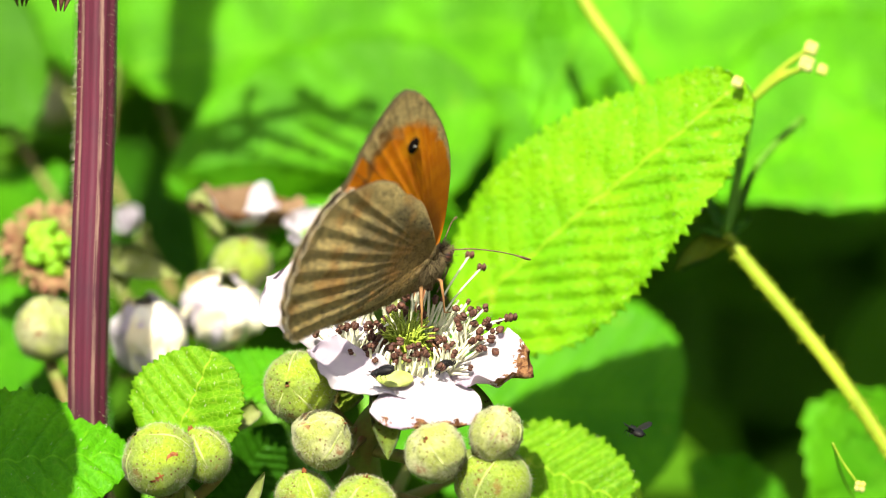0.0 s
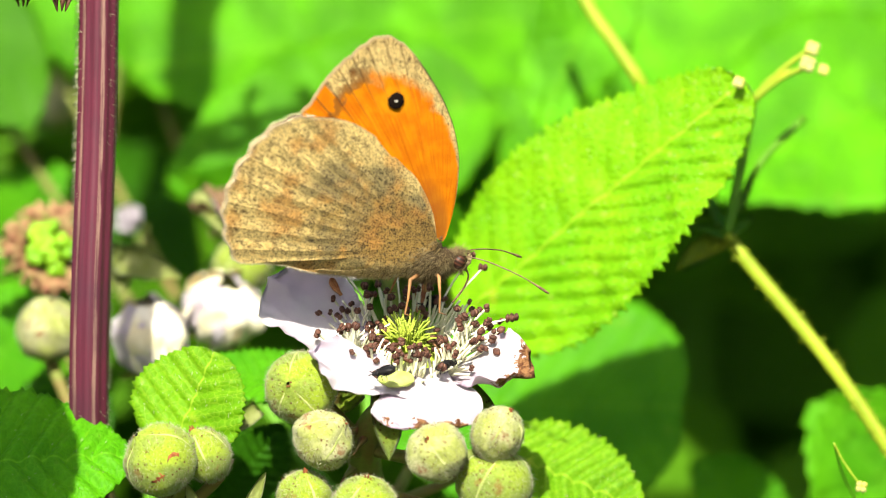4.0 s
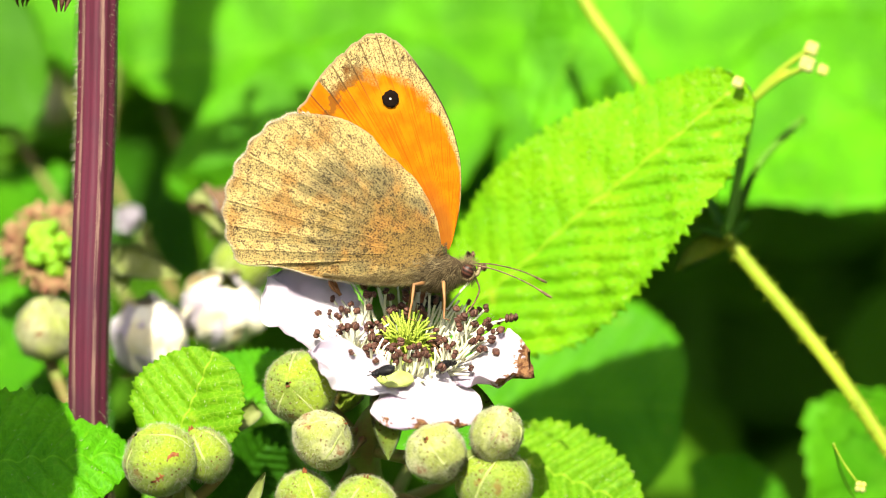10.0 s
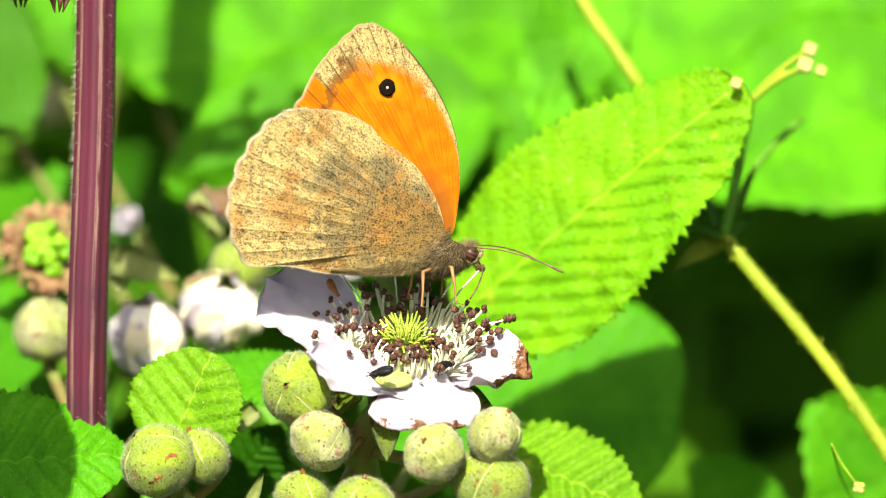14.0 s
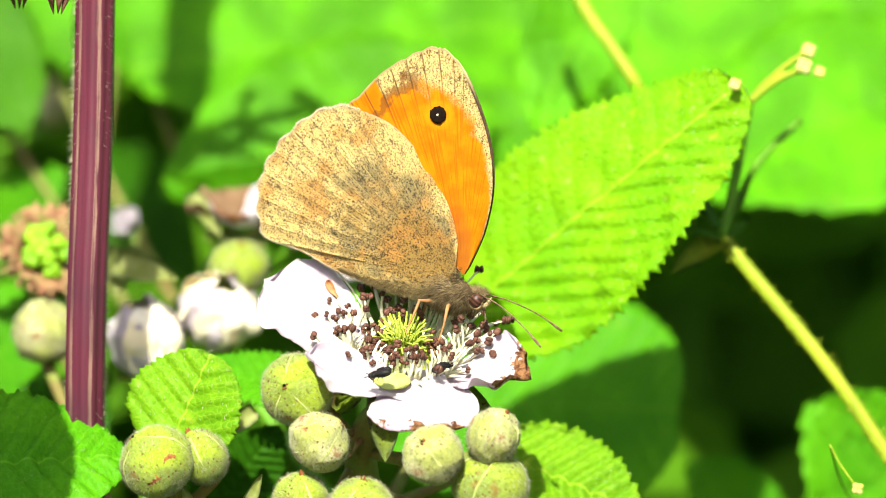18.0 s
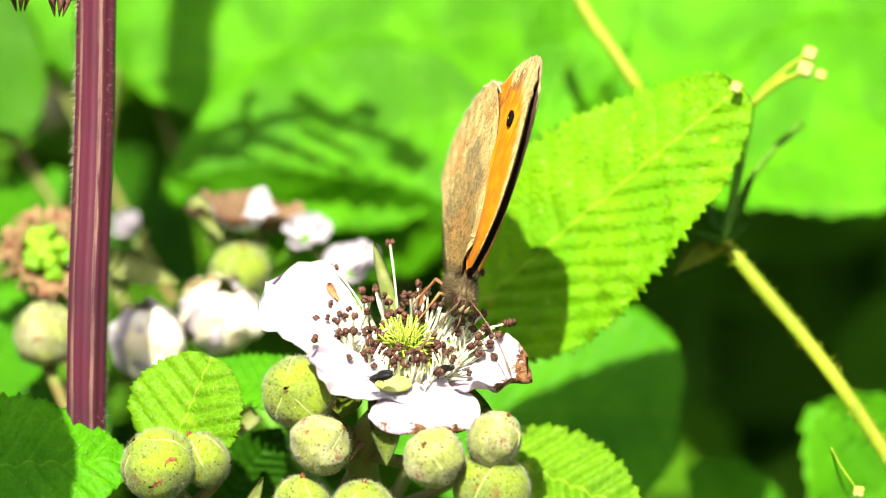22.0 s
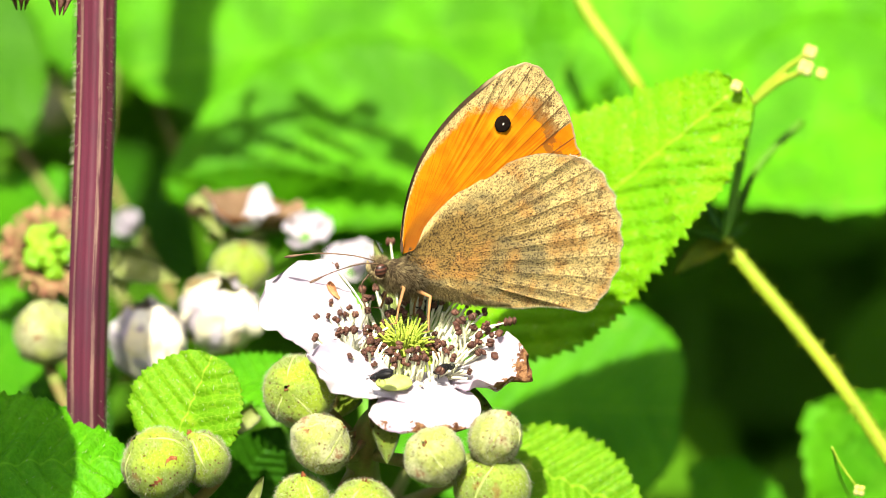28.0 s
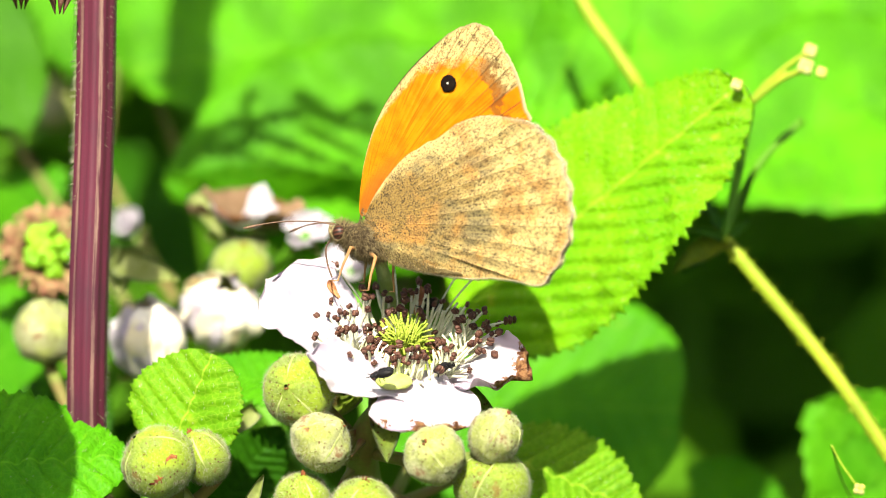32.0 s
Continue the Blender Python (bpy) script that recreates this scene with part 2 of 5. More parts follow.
BEETLE = plain("black_wing_case", (0.008, 0.008, 0.010), (0.012, 0.011, 0.010), 900, 5000, 0.5, 0.15, 0.4)
SOIL = plain("leaf_mould", (0.04, 0.055, 0.016), (0.035, 0.028, 0.014), 9, 60, 0.95, 0.1, 0.8, 0, 0.01)


def petal_material():
    n = Nodes("white_petal")
    x, y = n.uv()
    soft = n.noise(160, 3)
    c = n.mix(n.step(soft, 0.4, 0.7), (0.75, 0.71, 0.75), (0.68, 0.59, 0.70))
    streak = n.noise(700, 2, vec=n.node("ShaderNodeCombineXYZ", X=n.math("MULTIPLY", x, 0.12), Y=y).outputs[0])
    c = n.mix(n.math("MULTIPLY", n.step(streak, 0.45, 0.7), 0.5), c, (0.60, 0.46, 0.63))
    n.bump(n.math("ADD", n.noise(420, 3), streak), 0.6, 0.0004)
    n.finish(c, 0.55, 0.2)
    n.thin(c, 0.3)
    return n.mat


PETAL = petal_material()
PETAL_WARM = plain("cream_petal", (0.84, 0.80, 0.66), (0.78, 0.70, 0.46), 300, 1500, 0.7)


def old_petal_material(name, start):
    """White petal whose outer edge has turned brown and papery from start outwards."""
    n = Nodes(name)
    x, y = n.uv()
    c = n.mix(n.step(n.noise(160, 3), 0.4, 0.7), (0.77, 0.72, 0.76), (0.70, 0.55, 0.70))
    crease = n.noise(700, 3, vec=n.node("ShaderNodeCombineXYZ", X=n.math("MULTIPLY", x, 0.15), Y=y).outputs[0])
    c = n.mix(n.math("MULTIPLY", n.step(crease, 0.5, 0.7), 0.4), c, (0.62, 0.42, 0.62))
    ragged = n.math("ADD", x, n.math("MULTIPLY", n.math("SUBTRACT", n.noise(420, 5, 0.65), 0.5), 1.0))
    tan = n.mix(n.step(n.noise(1500, 4, 0.7), 0.38, 0.62), (0.42, 0.22, 0.095), (0.13, 0.045, 0.02))
    c = n.mix(n.step(ragged, start, start + 0.04), c, tan)
    n.bump(n.math("ADD", n.noise(420, 4), crease), 0.7, 0.0004)
    n.finish(c, 0.6, 0.2)
    n.thin(c, 0.25)
    return n.mat


PETAL_SCRAP = plain("withered_petal_scrap", (0.50, 0.24, 0.10), (0.22, 0.075, 0.03), 700, 2500, 0.7)
PETAL_OLD = old_petal_material("withering_petal", 0.91)
PETAL_TORN = old_petal_material("torn_petal", 0.82)


def stem_material():
    """Purple square stem with paler ridges."""
    n = Nodes("purple_ridged_stem")
    x, y = n.uv()
    fibre = n.noise(40, 3, vec=n.node("ShaderNodeCombineXYZ", X=x, Y=n.math("MULTIPLY", y, 0.004)).outputs[0])
    ridge = n.math("ABSOLUTE", n.math("SINE", n.math("ADD", n.math("MULTIPLY", x, math.pi * 5), n.math("MULTIPLY", fibre, 1.2))))
    c = n.mix(n.step(ridge, 0.18, 0.34), (0.205, 0.120, 0.095), (0.080, 0.011, 0.026))
    c = n.mix(n.step(fibre, 0.45, 0.65, 0.0, 0.7), c, (0.055, 0.010, 0.020))
    c = n.mix(n.math("MULTIPLY", n.step(n.noise(90, 2), 0.42, 0.62), 0.6), c, (0.045, 0.012, 0.024))
    c = n.mix(n.math("MULTIPLY", n.step(n.noise(1700, 2), 0.55, 0.7), 0.25), c, (0.05, 0.012, 0.02))
    n.bump(n.math("ADD", fibre, n.noise(1500)), 0.3, 0.0001)
    return n.finish(c, 0.6, 0.3)


PURPLE = stem_material()


def wing_grain(n, s, r):
    """Speckle of the scales: clumped grains, larger patches, and streaks along the veins."""
    fine = n.noise(5800, 3, 0.8)
    patch = n.noise(1300, 3, 0.6)
    lines = n.node("ShaderNodeCombineXYZ", X=n.math("MULTIPLY", s, 210.0), Y=n.math("MULTIPLY", r, 24.0)).outputs[0]
    streak = n.noise(1.0, 2, 0.6, vec=lines)
    mixed = n.math("ADD", n.math("MULTIPLY", fine, 0.60), n.math("ADD", n.math("MULTIPLY", patch, 0.16), n.math("MULTIPLY", streak, 0.24)))
    return n.step(mixed, 0.40, 0.555)


SPOT = (-5.93, 15.73)


def forewing_material():
    n = Nodes("forewing_scales")
    s, r = n.uv()                       # s: from leading edge 0 to tornus 1; r: 0 at the base, 1 at the margin
    g = wing_grain(n, s, r)
    grey = n.mix(g, (0.10, 0.062, 0.030), (0.80, 0.62, 0.26))
    orange = n.mix(n.step(n.noise(500, 3), 0.35, 0.7), (0.80, 0.28, 0.002), (0.68, 0.195, 0.001))
    ray = n.noise(1.0, 2, 0.6, vec=n.node("ShaderNodeCombineXYZ", X=n.math("MULTIPLY", s, 120.0), Y=n.math("MULTIPLY", r, 3.0)).outputs[0])
    orange = n.mix(n.math("MULTIPLY", n.step(ray, 0.50, 0.66), 0.55), orange, (0.50, 0.09, 0.001))
    orange = n.mix(n.math("MULTIPLY", n.step(r, 0.42, 0.15), 0.6), orange, (0.30, 0.10, 0.02))
    wob = n.math("MULTIPLY", n.math("SUBTRACT", n.noise(520, 4, 0.65), 0.5), 0.24)
    limit = n.math("ADD", n.math("ADD", n.step(s, 0.02, 0.30, 0.905, 0.865), n.step(s, 0.32, 0.43, 0.0, -0.05)), n.math("ADD", n.step(s, 0.48, 0.58, 0.0, 0.075), n.step(s, 0.628, 0.645, 0.0, 0.35)))
    inner = n.step(n.math("SUBTRACT", n.math("ADD", r, wob), limit), 0.05, -0.05)
    c = n.mix(inner, grey, orange)
    o = n.node("ShaderNodeSeparateXYZ", Vector=n.coords())
    dx = n.math("SUBTRACT", o.outputs[0], SPOT[0] * MM)
    dz = n.math("SUBTRACT", o.outputs[2], SPOT[1] * MM)
    d = n.math("SQRT", n.math("ADD", n.math("MULTIPLY", dx, dx), n.math("MULTIPLY", dz, dz)))
    c = n.mix(n.math("MULTIPLY", n.step(d, 0.0018, 0.0011), 0.5), c, (0.85, 0.40, 0.006))
    # dark dashes at the rear of the margin
    bars = n.math("MULTIPLY", n.math("MULTIPLY", n.step(s, 0.52, 0.55), n.step(n.math("ADD", r, wob), 0.83, 0.86)), n.step(n.math("ADD", r, n.math("MULTIPLY", wob, 1.5)), 0.93, 0.90))
    c = n.mix(n.math("MULTIPLY", bars, 0.6), c, (0.10, 0.05, 0.02))
    vein = n.math("ABSOLUTE", n.math("SUBTRACT", n.math("FRACT", n.math("MULTIPLY", s, 27.0)), 0.5))
    c = n.mix(n.math("MULTIPLY", n.math("MULTIPLY", n.step(vein, 0.43, 0.48), n.step(r, 0.62, 0.95)), n.step(s, 0.36, 0.42, 0.0, 0.75)), c, (0.10, 0.05, 0.02))
    c = n.mix(n.step(r, 0.986, 0.996), c, (0.42, 0.32, 0.18))
    c = n.mix(n.math("MULTIPLY", n.step(r, 0.975, 0.99), n.step(s, 0.42, 0.36)), c, (0.06, 0.04, 0.025))
    n.bump(n.math("ADD", g, n.math("MULTIPLY", n.step(vein, 0.40, 0.5), 2.0)), 0.4, 0.00012)
    n.finish(c, 0.8, 0.08, 0.06)
    n.b.inputs["Sheen Tint"].default_value = (0.95, 0.72, 0.4, 1)
    n.b.inputs["Sheen Roughness"].default_value = 0.6
    n.b.inputs["Diffuse Roughness"].default_value = 0.8
    n.thin(c, 0.40)
    return n.mat


def hindwing_material():
    n = Nodes("hindwing_scales")
    s, r = n.uv()
    g = wing_grain(n, s, r)
    drift = n.math("SUBTRACT", n.math("ADD", n.math("MULTIPLY", n.noise(260, 3), 0.55), n.math("MULTIPLY", n.noise(1400, 3), 0.45)), 0.5)
    zone = n.step(n.math("ADD", r, n.math("MULTIPLY", drift, 0.8)), 0.34, 0.74)
    low = n.mix(g, (0.035, 0.022, 0.010), (0.46, 0.29, 0.075))
    high = n.mix(g, (0.17, 0.11, 0.05), (0.88, 0.69, 0.27))
    c = n.mix(zone, low, high)
    tint = n.math("MULTIPLY", n.step(n.noise(330, 3), 0.47, 0.64), 0.75)
    c = n.mix(tint, c, n.mix(g, (0.17, 0.07, 0.018), (0.66, 0.34, 0.08)))
    dusk = n.math("MULTIPLY", n.math("MULTIPLY", n.step(n.noise(290, 2, vec=n.coords()), 0.42, 0.62), n.math("MULTIPLY", n.step(r, 0.30, 0.5), n.step(r, 0.80, 0.60))), 0.95)
    c = n.mix(dusk, c, n.mix(g, (0.035, 0.028, 0.020), (0.36, 0.29, 0.125)))
    pepper = n.math("MULTIPLY", n.step(n.cells(2600), 0.30, 0.16), n.step(n.noise(420, 2), 0.38, 0.58, 0.25, 0.85))
    c = n.mix(pepper, c, (0.022, 0.013, 0.009))
    vein = n.math("ABSOLUTE", n.math("SUBTRACT", n.math("FRACT", n.math("MULTIPLY", s, 22.0)), 0.5))
    c = n.mix(n.math("MULTIPLY", n.math("MULTIPLY", n.step(vein, 0.04, 0.015), n.step(r, 0.35, 0.6)), 0.45), c, (0.74, 0.55, 0.20))
    c = n.mix(n.math("MULTIPLY", n.math("MULTIPLY", n.step(vein, 0.455, 0.49), n.step(r, 0.66, 0.98, 0.0, 0.5)), n.math("MULTIPLY", n.step(s, 0.30, 0.36), n.step(s, 0.70, 0.64, 0.0, 0.45))), c, (0.10, 0.05, 0.02))
    c = n.mix(n.math("MULTIPLY", n.step(r, 0.972, 0.988), 0.45), c, (0.60, 0.48, 0.27))
    n.bump(n.math("ADD", g, n.math("MULTIPLY", n.step(vein, 0.42, 0.5), 1.2)), 0.7, 0.00024)
    n.finish(c, 0.85, 0.06, 0.30)
    n.b.inputs["Sheen Tint"].default_value = (0.95, 0.78, 0.5, 1)
    n.b.inputs["Sheen Roughness"].default_value = 0.6
    n.b.inputs["Diffuse Roughness"].default_value = 0.8
    n.thin(c, 0.40)
    return n.mat


def upper_wing_material():
    n = Nodes("dark_upper_scales")
    s, r = n.uv()
    c = n.mix(wing_grain(n, s, r), (0.035, 0.02, 0.012), (0.085, 0.05, 0.03))
    c = n.mix(n.math("MULTIPLY", n.step(r, 0.95, 0.975), n.step(s, 0.34, 0.42)), c, (0.46, 0.36, 0.20))
    return n.finish(c, 0.75, 0.2)


FOREWING, HINDWING, UPPERSIDE = forewing_material(), hindwing_material(), upper_wing_material()
FUR = plain("brown_fur", (0.055, 0.037, 0.018), (0.032, 0.021, 0.011), 900, 5000, 0.8, 0.15, 0.8)
FUR_TAN = plain("tan_fur", (0.42, 0.32, 0.15), (0.26, 0.19, 0.08), 900, 5000, 0.8, 0.1, 0.5)
FUR_PALE = plain("pale_fur", (0.34, 0.27, 0.14), (0.18, 0.13, 0.06), 900, 5000, 0.8, 0.15, 0.5)
FRINGE = plain("pale_fringe", (0.60, 0.53, 0.38), (0.48, 0.40, 0.26), 900, 5000, 0.8, 0.1, 0.5)
FUR_DARK = plain("dark_fur", (0.12, 0.086, 0.045), (0.06, 0.043, 0.024), 900, 5000, 0.8, 0.1, 0.5)


def eye_material():
    """Compound eye in dark and reddish brown bands."""
    n = Nodes("banded_eye")
    o = n.node("ShaderNodeSeparateXYZ", Vector=n.coords())
    band = n.math("SINE", n.math("MULTIPLY", n.math("ADD", o.outputs[2], n.math("MULTIPLY", o.outputs[0], 0.5)), 14000.0))
    c = n.mix(n.step(band, -0.3, 0.4), (0.018, 0.008, 0.006), (0.075, 0.028, 0.016))
    n.bump(n.cells(9000), 0.3, 0.00005)
    return n.finish(c, 0.4, 0.3)


EYE = eye_material()
LEG = plain("tan_leg", (0.34, 0.17, 0.06), (0.20, 0.10, 0.04), 700, 4000, 0.6)
FEELER = plain("ringed_feeler", (0.09, 0.045, 0.03), (0.20, 0.12, 0.07), 2600, 5000, 0.6)
SPOT_BLACK = plain("eyespot_black", (0.008, 0.005, 0.004), (0.012, 0.008, 0.006), 1500, 5000, 0.9, 0.02)
SPOT_WHITE = plain("eyespot_pupil", (0.80, 0.76, 0.68), (0.72, 0.68, 0.60), 1500, 5000, 0.7)


# ---- ground and canes ----
def ground():
    bm = bmesh.new()
    ring = []
    for r in (0.0, 0.25, 0.6, 1.2, 2.5, 6, 20, 80, 400, 2500):
        row = []
        for k in range(48 if r else 1):
            g = 2 * math.pi * k / 48
            p = Vector((r * math.cos(g), r * math.sin(g), 0))
            p.z = 0.05 * noise.noise(p * 1.3) * smoothstep(0.3, 2, r)
            row.append(bm.verts.new(p))
        ring.append(row)
    for a, b in zip(ring, ring[1:]):
        for k in range(48):
            q = list(dict.fromkeys([a[k % len(a)], b[k], b[(k + 1) % 48], a[(k + 1) % len(a)]]))
            bm.faces.new(q)
    return tagged(part("ground", bm, SOIL, smooth=False), "brown leaf mould under the bramble hedge", "ground", kind="structure")


DOWN_WAY = -UP


def rooted(p, lean=(0, 0, 0)):
    """The place on the ground below p, in plan mm."""
    p = Vector(p)
    w = SITE @ (p * MM)
    return p + DOWN_WAY * ((w.z - 0.0) / MM - 1.0) + Vector(lean)


CANES = []


def cane(label, knots, r0, r1, thorns=0, seed=1, material=None):
    rng = random.Random(seed)
    pts = bend(knots[0], knots[1], n=6)[:-1] + spline(knots[1:], 10)
    t = thing("bramble_cane", label, "bramble", SITE.copy())
    bm = bmesh.new()
    n = len(pts)
    tube(bm, pts, [r0 + (r1 - r0) * i / (n - 1) for i in range(n)], 10, twist=lambda g: 1 + 0.08 * math.cos(5 * g))
    part("stem", bm, material or STALK, t)
    for k in range(thorns):
        i = rng.randrange(6, n - 2)
        a = (pts[i + 1] - pts[i]).normalized()
        s = Vector([rng.uniform(-1, 1) for _ in range(3)]).cross(a).normalized()
        r = r0 + (r1 - r0) * i / (n - 1)
        bm = bmesh.new()
        tube(bm, [pts[i] + s * r * 0.7, pts[i] + s * (r + 0.9) - a * 0.3, pts[i] + s * (r + 1.9) - a * 0.8], [0.55, 0.25, 0.03], 6)
        part("thorn", bm, THORN, t)
    CANES.append(pts)
    return t


def nearest_cane(p):
    return min((q for c in CANES for q in c), key=lambda q: (q - p).length)


# ---- leaves ----
def blade_mesh(L, W, teeth, puck, curl, arch, wave, seed, nx=60, ny=11, widest=0.38, thick=0.16, blunt=0.72, lower=1.0, rake=0.62, bite=0.8, ribs=12.0, upper=1.0, lumps=0.0):
    """A toothed oval blade in mm: x along the midrib, y across, z off the upper face."""
    rng = random.Random(seed)
    me = bpy.data.meshes.new("blade")
    pitch = L / ribs
    ph = rng.uniform(0, 6)
    verts, faces, uvs = [], [], []
    cols = 2 * ny + 1
    for top in (1, 0):
        for i in range(nx + 1):
            u = i / nx
            b = math.log(0.5) / math.log(widest)
            w = W / 2 * math.sin(math.pi * min(1, u ** b)) ** blunt if 0 < u < 1 else 0.0
            for j in range(cols):
                s = (j - ny) / ny
                edge = abs(s)
                k = 1.0
                if edge == 1:
                    q = (u * teeth + (0.0 if s > 0 else 0.4)) % 1.0
                    k = 1 + bite / max(w, 2.0) * (q - 0.4) * (1.5 if int(u * teeth) % 3 == 0 else 1.0) * (1 + 0.9 * noise.noise(Vector((int(u * teeth) * 1.37, s * 3, seed + 0.5))))
                y = s * w * k * (lower if s < 0 else 1.0)
                x = u * L + edge ** 1.5 * w * 0.18
                p = (x - (rake if s < 0 else 0.62) * abs(y)) / pitch + 0.4 * noise.noise(Vector((x * 0.12, y * 0.12, seed)))
                z = puck * (upper if s > 0 else 1.0) * (abs(math.sin(math.pi * (p + 0.5))) ** 0.7 - 0.5) * min(1, w / 3) * (1 - 0.4 * edge)
                z += arch * abs(y) - curl * L * (u - 0.35) ** 2 * (1 if u > 0.35 else 0.4)
                z += wave * math.sin(u * 9 + ph + (1.5 if s > 0 else 0)) * edge ** 2
                z += 0.35 * noise.noise(Vector((x * 0.25, y * 0.25, seed * 1.7)))
                if lumps and s < 0:
                    z += lumps * edge * min(1, w / 6) ** 2 * noise.noise(Vector((x * 0.42, y * 0.42, seed * 2.3)))
                verts.append((x * MM, y * MM, (z + (thick / 2 if top else -thick / 2)) * MM))
                uvs.append((p + 0.62 * abs(y) / pitch, y / pitch))
    n1 = (nx + 1) * cols
    for i in range(nx):
        for j in range(cols - 1):
            a = i * cols + j
            faces.append((a, a + cols, a + cols + 1, a + 1))
            a += n1
            faces.append((a, a + 1, a + cols + 1, a + cols))
    for i in range(nx):
        for j in (0, cols - 1):
            a = i * cols + j
            f = (a, a + n1, a + n1 + cols, a + cols)
            faces.append(f if j == 0 else f[::-1])
    me.from_pydata(verts, [], faces)
    lay = me.uv_layers.new(name="UVMap")
    for lp in me.loops:
        lay.data[lp.index].uv = uvs[lp.vertex_index]
    return me


def leaf(label, base, tip, W, normal, mat, teeth=26, puck=0.5, curl=0.12, arch=0.15, wave=0.5, seed=1, fine=True, root=None, widest=0.38, group="bramble leaves", blunt=0.72, lower=1.0, rake=0.62, bristle=0, bite=0.8, ribs=12.0, dense=False, upper=1.0, lumps=0.0):
    base, tip = Vector(base), Vector(tip)
    L = (tip - base).length
    m = frame_from(base, tip - base, normal)
    t = thing("bramble_leaf", label, "leaf", mm_matrix(m), group)
    me = blade_mesh(L, W, teeth, puck, curl, arch, wave, seed, 120 if dense else 60 if fine else 30, 32 if dense else 11 if fine else 7, widest, blunt=blunt, lower=lower, rake=rake, bite=bite, ribs=ribs, upper=upper, lumps=lumps)
    part_mesh("blade", me, mat, t)
    if bristle:
        rng = random.Random(seed)
        half = len(me.vertices) // 2
        bm = bmesh.new()
        roots = []
        for _ in range(bristle):
            p = me.vertices[rng.randrange(half)].co / MM
            roots.append((p + Vector((rng.uniform(-0.4, 0.4), rng.uniform(-0.4, 0.4), 0)), Vector((0.5, 0, 0.7))))
        hairs(bm, roots, 0.42, 0.03, 0.4, rng)
        tagged(part("leaf_hair", bm, DOWN, t), "short glinting white hairs", kind="stuff")
    inv = m.inverted()
    end = Vector(root) if root is not None else nearest_cane(base)
    bm = bmesh.new()
    z0 = -0.05 * L * 0.35 ** 2
    start = inv @ base + Vector((1.5, 0, z0 - 0.2))
    pts = bend(start, inv @ end, Vector((0, 0, -0.06 * (end - base).length)), 10)
    tube(bm, pts, [0.45 + 0.03 * i for i in range(11)], 7)
    part("petiole", bm, STALK, t)
    return t


ground()
cane("greenish brown bramble cane carrying the flower cluster", [rooted(site(-4.82, -37.83, 60)), site(-4.82, -37.83, 45), site(-6.66, -28.07, 18), site(-7.81, -23.48, 10), site(-7.4, -18.88, 4), site(-4.13, -14.87, 1.2)], 2.6, 1.15, 7, 3)
cane("long arching bramble cane at the back of the hedge", [rooted(site(12.4, -26.35, 190)), site(12.4, -26.35, 175), site(11.54, 1.21, 168), site(5.51, 21.87, 165), site(-20.89, 37.94, 160), site(-41.56, 40.24, 160)], 3.4, 2.2, 20, 4)
cane("bramble cane deep among the leaves", [rooted(site(-38.11, -32.09, 120)), site(-38.11, -32.09, 100), site(-33.52, -12.57, 70), site(-24.34, -7.5, 76), site(-12.86, -6.0, 84), site(4.36, -9.0, 86)], 1.5, 1.1, 10, 5, BEDGREEN)
cane("thin bramble cane beside the dark gap", [rooted(site(12.4, -49.31, 130)), site(13.55, -40.7, 110), site(15.27, -28.07, 96), site(12.97, -18.31, 90), site(5.51, -11.42, 86)], 2.2, 1.3, 10, 6)
cane("thin bramble cane at the edge of the hedge", [rooted(site(52.58, -32.09, 110)), site(51.43, -26.35, 90), site(53.0, -3.39, 120), site(52.0, 18.43, 135), site(44.0, 36.0, 140)], 2.4, 1.4, 10, 7)
cane("young bramble cane below the buds", [rooted(site(-31.23, -43.57, 40)), site(-30.65, -37.83, 30), site(-29.5, -29.79, 14), site(-27.49, -25.2, 6)], 1.8, 1.0, 8, 8)
# unseen cane, added only to carry the shading leaf
cane("unseen bramble cane added to carry the shading leaf", [rooted(site(-80.59, -14.87, -40)), site(-80.59, -14.87, -40), site(-77.15, 12.0, -55), site(-74.5, 35.0, -60)], 2.4, 1.4, 8, 9)

# near leaves
leaf("large bright green toothed bramble leaf in full sun", site(1.61, -7.52, 29), site(30.31, 16.70, 17), 20.0, (0.02, -0.88, 0.47), LEAF_BRIGHT, 34, 0.62, 0.05, 0.05, 1.0, 11, widest=0.34, blunt=0.52, lower=1.16, rake=1.5, bristle=420, bite=0.85, dense=True, upper=0.45, lumps=0.9)
leaf("small bright green bramble leaf beside the buds", site(-27.78, -21.47, 5), site(-23.07, -10.73, 6), 12.8, (-0.1, -0.80, 0.58), LEAF_YOUNG, 18, 0.6, 0.05, 0.10, 0.3, 12, bristle=120, bite=0.4, ribs=6.0, blunt=0.55)
leaf("dark green bramble leaf half in shade", site(-55.91, -23.48, 2), site(-31.23, -20.61, 3), 21.0, (0.10, -0.70, 0.70), LEAF_MID, 26, 1.3, 0.10, -0.08, 0.4, 13, bristle=90, ribs=9.0)
leaf("green bramble leaf under the withered buds", site(-10.56, -14.29, 18), site(-26.06, -12.57, 20), 9.0, (0, -0.62, 0.78), LEAF_MID, 20, 0.45, 0.1, 0.1, 0.3, 14)
leaf("bright toothed bramble leaf below the flower", site(4.36, -20.61, 17), site(20.72, -26.63, 12), 12.8, (-0.12, -0.72, 0.68), LEAF_YOUNG, 18, 1.1, 0.15, 0.12, 0.3, 15, bristle=70, bite=0.6, ribs=8.0)
